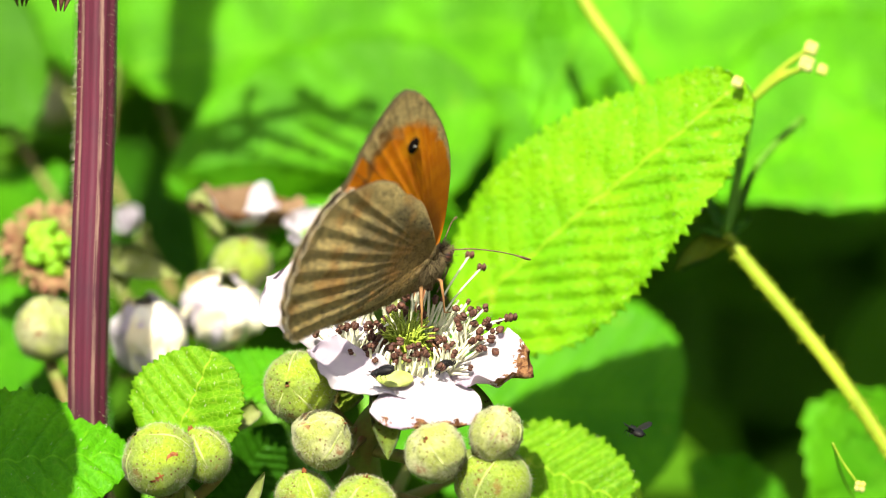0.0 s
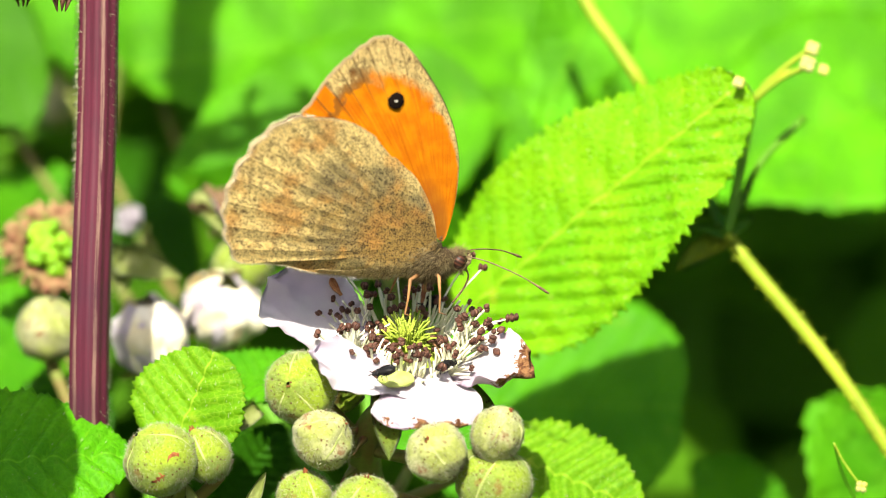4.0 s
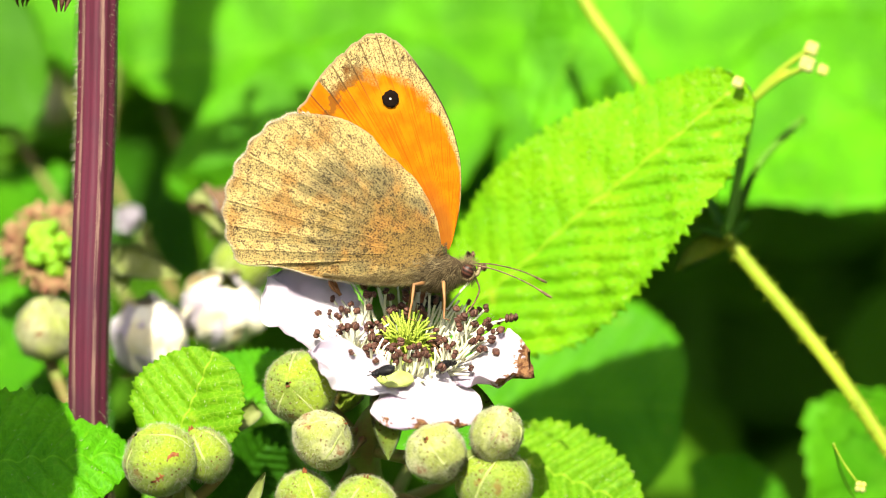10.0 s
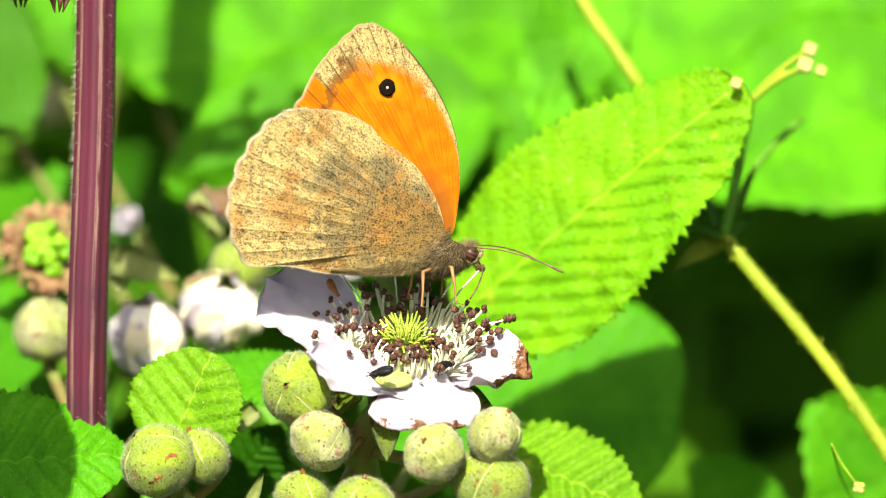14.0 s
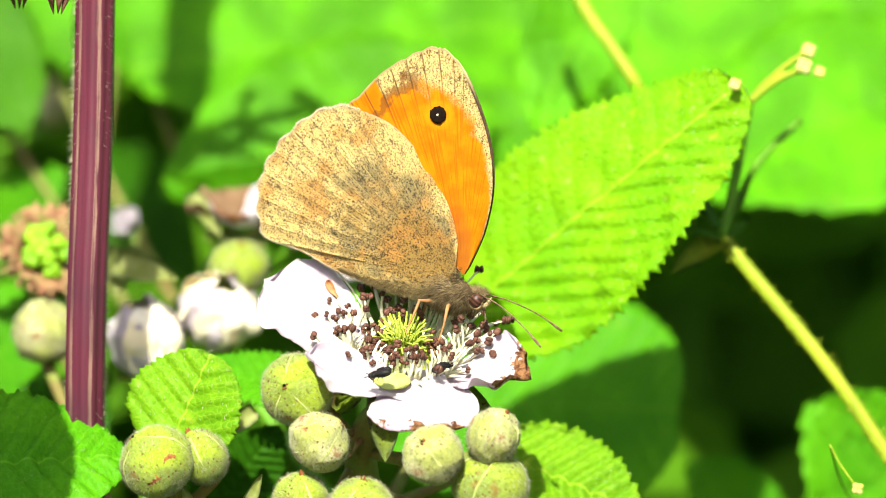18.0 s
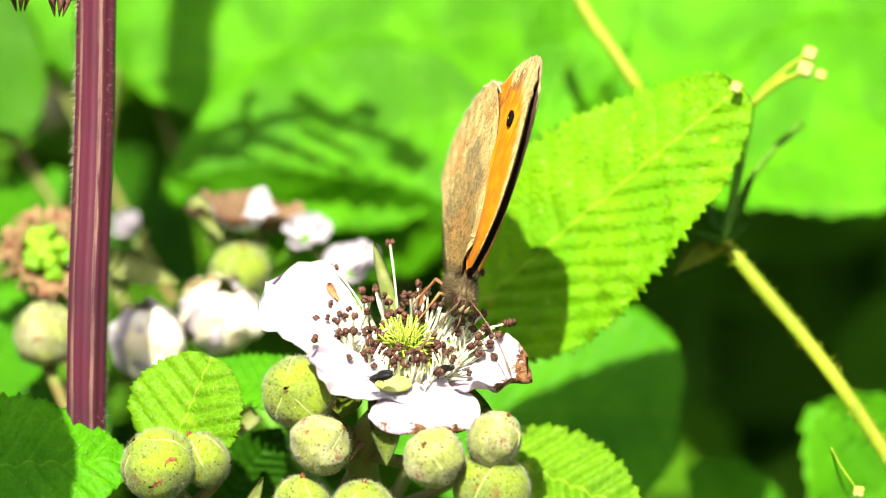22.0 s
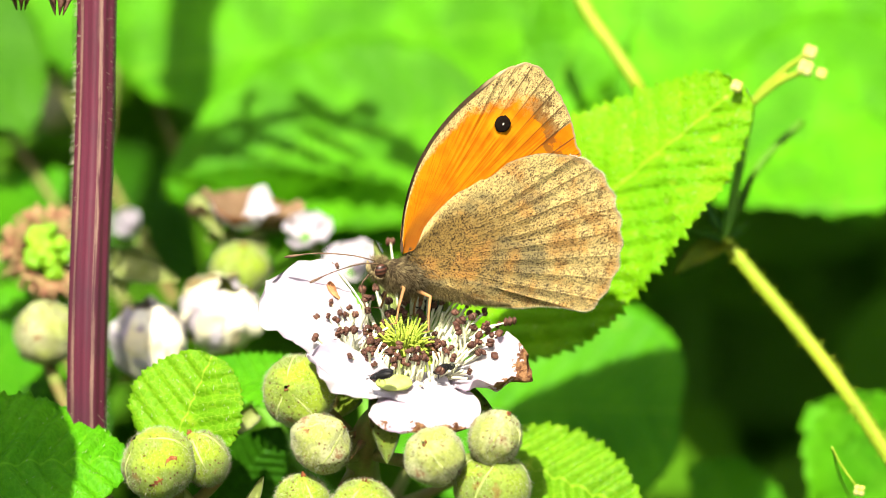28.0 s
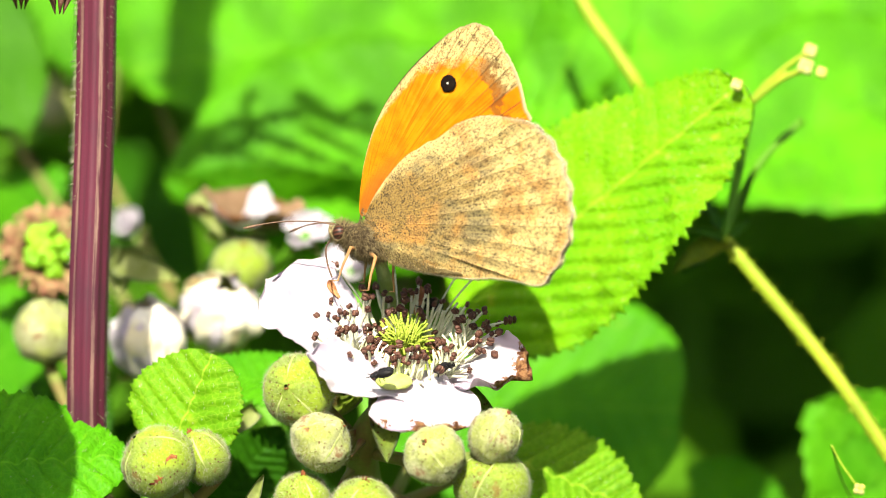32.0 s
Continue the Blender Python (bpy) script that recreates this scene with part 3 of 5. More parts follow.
leaf("broad green bramble leaf behind the flower, its lower half in shade", site(-7.12, -15.73, 65), site(24.34, -16.30, 55), 29.2, (0.04, -0.88, 0.47), LEAF_MID, 26, 0.8, 0.05, 0.05, 0.5, 16, blunt=0.42, widest=0.55, bite=0.9)
# added dark leaf, standing in for the shade between the buds
leaf("dark bramble leaf added for the shade among the buds", site(-24.34, -28.07, 24), site(-16.02, -18.31, 20), 9.5, (0.2, -0.92, -0.25), LEAF_DEEP, 20, 0.5, 0.1, 0.1, 0.3, 19)
# unseen leaf close to the camera, added to shade the lower left leaf
leaf("unseen green bramble leaf added to cast shade", site(-80.0, 33.0, -62), site(-49.5, 27.5, -58), 36.0, (0.1, -0.7, 0.7), LEAF_MID, 22, 0.4, 0.1, 0.1, 0.3, 18)
# leaves behind
def leaves_behind(rows):
    for base, tip, w, nn, mt, sd in rows:
        leaf("sunlit bramble leaf deep in the hedge" if mt in (LEAF_SUN, LEAF_LIT) else "green bramble leaf deep in the hedge", base, tip, w, nn, mt, 20, 2.4 if mt is LEAF_LIT else 1.7, 0.12, 0.12, 0.9, sd, False)


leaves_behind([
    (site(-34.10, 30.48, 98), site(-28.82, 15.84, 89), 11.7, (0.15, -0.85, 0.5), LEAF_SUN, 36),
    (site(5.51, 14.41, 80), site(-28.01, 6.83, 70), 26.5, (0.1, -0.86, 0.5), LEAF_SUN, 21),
    # added leaf tilted from the sun, the shaded lower half of the one above
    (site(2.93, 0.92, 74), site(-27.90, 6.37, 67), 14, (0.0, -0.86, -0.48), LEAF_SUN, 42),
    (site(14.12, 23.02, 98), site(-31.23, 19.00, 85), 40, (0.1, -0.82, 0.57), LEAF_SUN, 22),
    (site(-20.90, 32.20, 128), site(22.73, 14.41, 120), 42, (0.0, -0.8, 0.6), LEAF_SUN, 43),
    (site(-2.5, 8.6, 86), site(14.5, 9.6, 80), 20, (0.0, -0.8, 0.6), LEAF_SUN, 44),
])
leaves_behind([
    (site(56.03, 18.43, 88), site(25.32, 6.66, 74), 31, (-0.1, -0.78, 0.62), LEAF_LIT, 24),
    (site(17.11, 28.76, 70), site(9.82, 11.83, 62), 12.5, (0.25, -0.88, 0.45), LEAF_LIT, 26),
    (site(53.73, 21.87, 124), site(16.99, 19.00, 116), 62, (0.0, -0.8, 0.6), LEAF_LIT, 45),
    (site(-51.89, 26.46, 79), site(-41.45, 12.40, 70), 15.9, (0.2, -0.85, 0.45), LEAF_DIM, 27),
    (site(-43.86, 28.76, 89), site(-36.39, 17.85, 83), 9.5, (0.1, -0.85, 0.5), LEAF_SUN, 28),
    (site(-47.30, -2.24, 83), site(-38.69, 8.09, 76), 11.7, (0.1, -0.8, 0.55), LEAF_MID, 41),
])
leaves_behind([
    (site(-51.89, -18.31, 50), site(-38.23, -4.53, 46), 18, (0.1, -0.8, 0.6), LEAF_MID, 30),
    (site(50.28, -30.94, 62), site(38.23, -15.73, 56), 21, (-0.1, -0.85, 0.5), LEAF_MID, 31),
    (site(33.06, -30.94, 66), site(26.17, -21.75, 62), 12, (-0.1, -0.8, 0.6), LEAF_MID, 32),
    # added dark leaf, tilted from the sun, to darken the gap it covers
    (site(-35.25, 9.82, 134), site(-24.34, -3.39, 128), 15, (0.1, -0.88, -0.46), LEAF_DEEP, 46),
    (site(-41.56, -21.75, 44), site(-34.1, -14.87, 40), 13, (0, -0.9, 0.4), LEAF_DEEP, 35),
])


def foliage(name, label, boxes, seed, material, size):
    """Many small hedge leaves in one mass."""
    rng = random.Random(seed)
    verts, faces, uvs = [], [], []
    for (x0, x1, y0, y1, z0, z1, count, face) in boxes:
        for _ in range(count):
            y = rng.uniform(y0, y1)
            k = 1 + y / REACH
            c = Vector((rng.uniform(x0, x1) * k, y, rng.uniform(z0, z1) * k))
            nrm = Vector(face) + Vector([rng.uniform(-0.5, 0.5) for _ in range(3)])
            al = Vector((rng.uniform(-1, 1), rng.uniform(-0.3, 0.3), rng.uniform(-1, 0.5)))
            m = frame_from(c, al, nrm)
            L = size * rng.uniform(0.6, 1.25)
            o = len(verts)
            for i in range(7):
                u = i / 6
                w = L * 0.36 * math.sin(math.pi * u ** 0.75) ** 0.8 if 0 < i < 6 else 0.02
                for s in (-1, -0.5, 0, 0.5, 1):
                    p = m @ Vector((u * L - L / 2, s * w * (1 + 0.12 * (i % 2)), 0.10 * abs(s) * w - 0.2 * L * u * u))
                    verts.append(p * MM)
                    uvs.append((u * 8, s * w / L * 8))
            for i in range(6):
                for j in range(4):
                    a = o + i * 5 + j
                    faces.append((a, a + 5, a + 6, a + 1))
    me = bpy.data.meshes.new(name)
    me.from_pydata(verts, [], faces)
    lay = me.uv_layers.new(name="UVMap")
    for lp in me.loops:
        lay.data[lp.index].uv = uvs[lp.vertex_index]
    ob = part_mesh(name, me, material, m=SITE.copy())
    return tagged(ob, label, "foliage", kind="stuff")


def leaf_mass(name, label, category, count, seed, material, place, size, slim=0.36):
    """Loose leaves or blades in world metres; place(rng) gives a root, a direction and a facing."""
    rng = random.Random(seed)
    verts, faces, uvs = [], [], []
    for _ in range(count):
        c, al, nrm = place(rng)
        m = frame_from(c, al, nrm)
        L = size * rng.uniform(0.6, 1.3)
        o = len(verts)
        for i in range(5):
            u = i / 4
            w = L * slim * math.sin(math.pi * u ** 0.75) ** 0.8 if 0 < i < 4 else L * slim * 0.06
            for s in (-1, 0, 1):
                verts.append(m @ Vector((u * L, s * w, 0.12 * abs(s) * w - 0.25 * L * u * u)))
                uvs.append((u * 8, s * slim * 8))
        for i in range(4):
            for j in range(2):
                a = o + i * 3 + j
                faces.append((a, a + 3, a + 4, a + 1))
    me = bpy.data.meshes.new(name)
    me.from_pydata(verts, [], faces)
    lay = me.uv_layers.new(name="UVMap")
    for lp in me.loops:
        lay.data[lp.index].uv = uvs[lp.vertex_index]
    return tagged(part_mesh(name, me, material), label, category, kind="stuff")


def hedge_place(rng):
    x = rng.uniform(-1.3, 1.3)
    z = rng.uniform(0.01, 1.25 + 0.1 * math.sin(x * 3))
    bulge = 0.12 * math.sin(x * 5 + z * 4) + 0.10 * z
    y = rng.uniform(0.30, 1.1) + bulge
    return Vector((x, y, z)), Vector((rng.uniform(-1, 1), rng.uniform(-0.6, 0.2), rng.uniform(-0.8, 0.5))), Vector((rng.uniform(-0.5, 0.5), -0.7, 0.7 + rng.uniform(-0.4, 0.4)))


def base_place(rng):
    x = rng.uniform(-0.35, 0.35)
    z = rng.uniform(0.0, 0.66)
    y = rng.uniform(0.02, 0.4) + 0.1 * (0.66 - z)
    return Vector((x, y, z)), Vector((rng.uniform(-1, 1), rng.uniform(-0.6, 0.2), rng.uniform(-0.8, 0.5))), Vector((rng.uniform(-0.5, 0.5), -0.7, 0.7))


def grass_place(rng):
    r, g = 3.2 * math.sqrt(rng.random()), rng.uniform(0, 6.283)
    p = Vector((r * math.cos(g), r * math.sin(g), -0.01))
    return p, Vector((rng.uniform(-0.4, 0.4), rng.uniform(-0.4, 0.4), 1)), Vector((rng.uniform(-1, 1), rng.uniform(-1, 1), 0.2))


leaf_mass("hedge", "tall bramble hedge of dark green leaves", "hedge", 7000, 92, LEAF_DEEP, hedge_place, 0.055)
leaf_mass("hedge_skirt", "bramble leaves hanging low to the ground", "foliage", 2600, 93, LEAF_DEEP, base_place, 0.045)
leaf_mass("grass", "rough green grass at the foot of the hedge", "grass", 12000, 94, LEAF_MID, grass_place, 0.14, 0.035)
foliage("hedge_foliage", "dense shade-toned bramble foliage at the back, with an unseen canopy above", [
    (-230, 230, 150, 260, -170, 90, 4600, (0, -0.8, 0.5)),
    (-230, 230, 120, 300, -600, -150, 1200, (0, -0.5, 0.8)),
    # last two boxes: unseen canopy, added to keep sun off the foliage
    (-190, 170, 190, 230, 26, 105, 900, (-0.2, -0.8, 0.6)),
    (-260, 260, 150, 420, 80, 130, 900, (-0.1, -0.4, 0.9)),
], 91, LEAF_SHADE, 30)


# ---- purple stem ----
def purple_stem():
    top, foot = site(-34.55, 49.42, 7), site(-35.82, -18.31, 9)
    t = thing("woundwort_stem", "purple ridged upright stem with short white hairs", "stem", SITE.copy())
    low = foot + DOWN_WAY * 60
    pts = bend(rooted(low), low, n=20)[:-1] + spline([low, foot, foot.lerp(top, 0.5) + Vector((0.25, 0, 0)), top], 24)
    bm = bmesh.new()
    n = 40
    rings = tube(bm, pts, 1.9, n, twist=lambda g: 1 + 0.07 * math.cos(4 * g + 0.5) + 0.035 * math.cos(10 * g))
    lay = bm.loops.layers.uv.new("UVMap")
    index = {v: (k / n, i * 1.0) for i, r in enumerate(rings) for k, v in enumerate(r)}
    for f in bm.faces:
        for lp in f.loops:
            lp[lay].uv = index[lp.vert]
    part("stem", bm, PURPLE, t)
    rng = random.Random(5)
    bm = bmesh.new()
    roots = []
    for _ in range(3200):
        g = rng.gauss(0, 0.32) + rng.choice((0.0, math.pi))
        p = foot.lerp(top, rng.uniform(-0.05, 1.0))
        d = Vector((math.cos(g), math.sin(g), 0))
        roots.append((p + d * 1.85, d + Vector((0, 0, -0.5))))
    hairs(bm, roots, 0.7, 0.022, 0.25, rng)
    tagged(part("stem_hair", bm, DOWN, t), "fine white bristly hairs", kind="stuff")
    # withered calyx tips hanging at the top
    for h, v, d, tip in ((-38.57, 27.04, 4, site(-38.69, 23.76, 3)), (-42.71, 27.61, 6, site(-42.59, 24.28, 7))):
        p = site(h, v, d)
        for k in range(5):
            bm = bmesh.new()
            g = 2 * math.pi * k / 5
            e = tip + Vector((math.cos(g) * 0.45, math.sin(g) * 0.5, 0.9 * (k % 2)))
            tube(bm, [p, p.lerp(e, 0.5) + Vector((math.cos(g), math.sin(g), 0)) * 0.7, e], [0.5, 0.42, 0.05], 6)
            part("calyx_tooth", bm, ANTHER, t, "drooping brown withered calyx tooth")
        bm = bmesh.new()
        tube(bm, [p + Vector((0, 0, 0)), p.lerp(foot.lerp(top, 0.74), 0.5) + Vector((0, 0, 1.2)), foot.lerp(top, 0.74)], [0.6, 0.5, 0.5], 6)
        part("calyx_stalk", bm, ANTHER, t)


def shadow_stem():
    """An unseen taller stem added beside the first, to shade the leaves behind."""
    t = thing("woundwort_stem", "unseen tall stem added to cast shadows on the leaves behind", "stem", SITE.copy())
    low = Vector((-66, 8, 20))
    pts = bend(rooted(low), low, n=12)[:-1] + spline([low, Vector((-57, 8, 42)), Vector((-40.3, 8, 58.9)), Vector((-38.8, 8, 66.8)), Vector((-39.6, 8, 91.4)), Vector((-38.1, 8, 99.6)), Vector((-35.1, 8, 113.6))], 8)
    bm = bmesh.new()
    tube(bm, pts, 2.9, 12, twist=lambda g: 1 + 0.07 * math.cos(4 * g))
    part("stem", bm, STALK, t)
    # added shoots, laid out so their shadows cross the leaves behind
    shoots = (([(-37.7, 62.6), (-33.4, 65.1), (-28.8, 66.5), (-23.8, 67.8), (-18.9, 68.2), (-16.6, 70.0)], 0.80),
              ([(-20.2, 68.0), (-14.9, 66.1), (-11.3, 63.7), (-9.5, 61.2)], 0.85),
              ([(-24.8, 71.5), (-22.7, 69.6), (-20.8, 67.6)], 1.00),
              ([(-30.7, 65.4), (-25.8, 63.4), (-22.2, 61.0), (-19.2, 58.6)], 0.75),
              ([(-23.8, 66.5), (-20.2, 64.1), (-16.9, 61.2)], 0.75),
              ([(-30.0, 71.5), (-30.7, 68.8), (-30.4, 65.7)], 0.60),
              ([(-37.4, 60.9), (-33.4, 62.4), (-28.8, 64.1)], 0.90),
              ([(-38.7, 61.6), (-32.1, 61.6), (-25.5, 59.6)], 0.70),
              ([(-20.2, 59.6), (-16.2, 58.3), (-12.3, 56.3)], 0.80),
              ([(-42.1, 82.0), (-40.7, 78.1), (-38.3, 75.1)], 1.10))
    for line, r in shoots:
        pts = spline([Vector((x, 8 + 0.4 * k, z)) for k, (x, z) in enumerate(line)], 6)
        bm = bmesh.new()
        tube(bm, pts, [r * (1.1 - 0.5 * k / len(pts)) for k in range(len(pts))], 7)
        part("shadow_shoot", bm, STALK, t, "unseen shoot added to cast a shadow")
    # added lumps for the rounder patches of that shadow
    for k, (x, z, rx, rz) in enumerate([(-16.4, 69.8, 1.2, 1.5), (-12.1, 62.6, 1.9, 2.4), (-10.6, 61.6, 1.5, 1.9), (-22.5, 69.5, 1.0, 1.7), (-20.8, 67.8, 1.1, 1.0), (-19.2, 58.9, 1.3, 1.4), (-28.4, 64.1, 1.0, 0.9), (-36.0, 61.6, 1.8, 1.1), (-34.7, 63.5, 1.6, 1.1)]):
        bm = bmesh.new()
        ball(bm, (x, 8.5, z), (rx, 0.9, rz), 10, 8, 0.3, k)
        part("withered_calyx", bm, ANTHER, t)


purple_stem()
shadow_stem()


# ---- buds ----
def bud(label, centre, r, face, stalk_to, scars=0, seed=1, squash=0.94, skin=None):
    """A round downy bud: five sepals closed over it, pale seams, a small beak, on a stalk."""
    rng = random.Random(seed)
    c = Vector(centre)
    axis = Vector(face).normalized()
    m = frame_from(c, axis.cross(Vector((0.3, 0.2, 0.9))), axis)
    t = thing("flower_bud", label, "bud", mm_matrix(m), "bramble buds")
    seg, vs = 9, 20
    lump = 0.13 if skin else 0.06
    for k in range(5):
        bm = bmesh.new()
        grid = []
        for j in range(vs + 1):
            th = math.pi * (0.015 + 0.97 * j / vs)
            row = []
            for i in range(seg + 1):
                ph = 2 * math.pi * (k + i / seg) / 5
                e = abs(2 * i / seg - 1)
                q = Vector((math.sin(th) * math.cos(ph), math.sin(th) * math.sin(ph), math.cos(th)))
                rr = r * (1 + 0.02 * (1 - e ** 3) + lump * noise.noise(q * 1.7 + Vector((seed, 0.5, 0))) + lump * 0.5 * noise.noise(q * 3.6 + Vector((seed, 2, 1))))
                rr *= 1 + 0.13 * math.exp(-(th / 0.22) ** 2) + 0.06 * math.exp(-((math.pi - th) / 0.5) ** 2)
                row.append(bm.verts.new(Vector((q.x * rr, q.y * rr, q.z * rr * squash)) * MM))
            grid.append(row)
        for a, b in zip(grid, grid[1:]):
            for i in range(seg):
                bm.faces.new((a[i], b[i], b[i + 1], a[i + 1]))
        part("sepal", bm, skin or BUD_SKIN, t)
        # pale rolled seam
        if (k + seed) % 5 in (1, 3):
            continue
        bm = bmesh.new()
        ph = 2 * math.pi * k / 5
        pts = []
        for j in range(15):
            th = math.pi * (0.03 + 0.55 * j / 14)
            q = Vector((math.sin(th) * math.cos(ph), math.sin(th) * math.sin(ph), math.cos(th)))
            rr = r * (1 + lump * noise.noise(q * 1.7 + Vector((seed, 0.5, 0))) + lump * 0.5 * noise.noise(q * 3.6 + Vector((seed, 2, 1))))
            rr *= 1 + 0.13 * math.exp(-(th / 0.22) ** 2) + 0.06 * math.exp(-((math.pi - th) / 0.5) ** 2)
            pts.append(Vector((q.x, q.y, q.z * squash)) * (rr - 0.07))
        tube(bm, pts, [0.02 + 0.13 * math.sin(math.pi * (j + 0.6) / 15) * (1 + 0.5 * noise.noise(Vector((j * 0.7, k, seed)))) for j in range(15)], 8)
        part("seam", bm, BUD_EDGE, t)
    bm = bmesh.new()
    for k in range(3):
        g = rng.uniform(0, 6.3)
        o = Vector((math.cos(g), math.sin(g), 0)) * 0.25
        z = r * squash * 1.06
        tube(bm, [Vector((0, 0, z)) + o, Vector((0, 0, z + 0.2)) + o * 1.1, Vector((0, 0, z + 0.35 + rng.uniform(0, 0.25))) + o * 1.4], [0.2, 0.13, 0.04], 6)
    part("bud_tip", bm, BUD_SPOT, t, "reddish brown tip of the bud")
    for k in range(scars):
        d = (m.to_3x3().inverted() @ Vector((rng.uniform(-0.1, 0.7), -1, rng.uniform(-0.6, 0.3)))).normalized()
        bm = bmesh.new()
        q = d.to_track_quat("Z", "Y").to_matrix()
        ball(bm, d * r * 0.99, (0.72, 0.5, 0.10), 14, 6, 0.6, k + seed, q)
        part("scar", bm, BUD_SPOT, t, "brown blemish on the sepal")
    bm = bmesh.new()
    roots = []
    for _ in range(2300):
        d = Vector((rng.gauss(0, 1), rng.gauss(0, 1), rng.gauss(0, 1))).normalized()
        roots.append((Vector((d.x, d.y, d.z * squash)) * r, d))
    hairs(bm, roots, 0.44, 0.016, 0.9, rng)
    tagged(part("down", bm, DOWN, t), "short white down", kind="stuff")
    bm = bmesh.new()
    roots = []
    for _ in range(150):
        d = Vector((rng.gauss(0, 1), rng.gauss(0, 1), rng.gauss(0, 1))).normalized()
        roots.append((Vector((d.x, d.y, d.z * squash)) * r, d))
    hairs(bm, roots, 0.42, 0.035, 0.5, rng)
    tagged(part("gland_hair", bm, GLAND, t), "dark red glandular hairs", kind="stuff")
    inv = m.inverted()
    bm = bmesh.new()
    start = Vector((0, 0, -r * squash * 0.9))
    tube(bm, bend(start, inv @ Vector(stalk_to), Vector((0, 0, -0.8)), 8), [0.8, 0.7, 0.65, 0.62, 0.6, 0.6, 0.62, 0.66, 0.7], 8)
    part("pedicel", bm, STALK, t)
    return t


HUB = site(-7.4, -20.61, 6)
LOW = site(-27.49, -26.35, 6)
bud("large round green bramble bud with brown scars", site(-28.53, -21.75, -1), 3.73, (-0.55, -0.55, 0.62), LOW, 2, 1)
bud("pointed green bramble bud leaning on a larger one", site(-23.88, -21.3, 1), 2.47, (-0.45, -0.35, 0.85), LOW, 0, 2, 1.15)
bud("round yellow-green bramble bud with pale seams", site(-14.24, -14.41, -2), 3.67, (-0.30, -0.90, 0.12), HUB, 0, 3)
bud("grey-green downy bramble bud with dark speckles", site(-12.05, -19.69, -4), 3.16, (0.72, -0.35, 0.60), HUB, 0, 4, 0.85, BUD_GREY)
bud("round bramble bud low in the cluster", site(-13.95, -25.54, -3), 2.76, (0, -0.5, 0.85), HUB + Vector((0, 1, -6)), 0, 5)
bud("round yellow-green bramble bud low in the cluster", site(-7.81, -26.63, -6), 3.33, (0.1, -0.5, 0.85), HUB + Vector((0, 1, -6)), 0, 6)
bud("folded pale green bramble bud with open sepals", site(-0.5, -21.0, -8), 2.95, (-0.35, -0.80, 0.45), HUB, 0, 7, 0.95, BUD_GREY)
bud("small pale green bramble bud below the flower", site(5.63, -19.2, -7), 2.55, (0.45, -0.4, 0.8), HUB, 0, 8, 1.1, BUD_GREY)
bud("round yellow-green bramble bud at the end of the cluster", site(5.4, -24.17, -5), 3.79, (0.2, -0.55, 0.8), HUB + Vector((0, 1, -4)), 0, 9)


def sepal_mesh(L, W, curl, seed=0):
    bm = bmesh.new()
    rows = []
    for i in range(13):
        u = i / 12
        w = W / 2 * (1 - u ** 2.2) ** 0.8 * (0.75 + 0.5 * u * (1 - u)) + 0.06
        row = []
        for j in range(7):
            s = j / 3 - 1
            z = curl * L * u * u + 0.22 * W * s * s + 0.25 * noise.noise(Vector((u * 3, s, seed)))
            row.append(bm.verts.new(Vector((u * L, s * w, z)) * MM))
        rows.append(row)
    for a, b in zip(rows, rows[1:]):
        for j in range(6):
            bm.faces.new((a[j], b[j], b[j + 1], a[j + 1]))
    geom = bmesh.ops.solidify(bm, geom=bm.faces[:], thickness=0.25 * MM)
    return bm


def petal_mesh(L, W, cup, curl, crumple, seed, fold=0.0):
    """A broad rounded petal, x from the claw outwards, crumpled at the rim."""
    nx, ny = 26, 12
    verts, faces, uvs = [], [], []
    for layer in (0.07, -0.07):
        for i in range(nx + 1):
            u = i / nx
            w = W / 2 * (0.36 + 0.64 * math.sin(math.pi * min(1, 0.52 * u + 0.03)) ** 1.3) * math.sqrt(max(0.0, 1 - max(0, (u - 0.55) / 0.45) ** 2.6)) + 0.05
            for j in range(2 * ny + 1):
                s = (j - ny) / ny
                rim = max(u, abs(s)) ** 3
                x = u * L * (1 - 0.06 * s * s)
                y = s * w
                q = Vector((x * 0.32, y * 0.32, seed * 2.3))
                z = cup * y * y / W + curl * L * u * u + fold * abs(y)
                z += crumple * rim * (noise.noise(q) * 1.5 + 0.8 * noise.noise(q * 2.7)) + 0.16 * math.sin(s * 9 + seed) * u + 0.45 * u * noise.noise(Vector((x * 0.35, y * 1.1, seed * 1.7))) + 0.16 * u * noise.noise(Vector((x * 1.1, y * 2.2, seed)))
                x += crumple * 0.5 * rim * noise.noise(q * 1.9 + Vector((5, 1, 2)))
                verts.append((x * MM, y * MM, (z + layer) * MM))
                uvs.append((max(u, 0.9 * abs(s) * (0.4 + 0.6 * u)), s * w / 10))
    c = 2 * ny + 1
    n1 = (nx + 1) * c
    for i in range(nx):
        for j in range(c - 1):
            a = i * c + j
            faces.append((a, a + c, a + c + 1, a + 1))
            a += n1
            faces.append((a, a + 1, a + c + 1, a + c))
    me = bpy.data.meshes.new("petal")
    me.from_pydata(verts, [], faces)
    lay = me.uv_layers.new(name="UVMap")
    for lp in me.loops:
        lay.data[lp.index].uv = uvs[lp.vertex_index]
    return me


# ---- the open flower ----
FLOWER = site(-3.56, -11.42, 2)
FACE = Vector((0.06, -0.56, 0.83)).normalized()


def in_flower(fm, p):
    return fm.inverted() @ Vector(p)


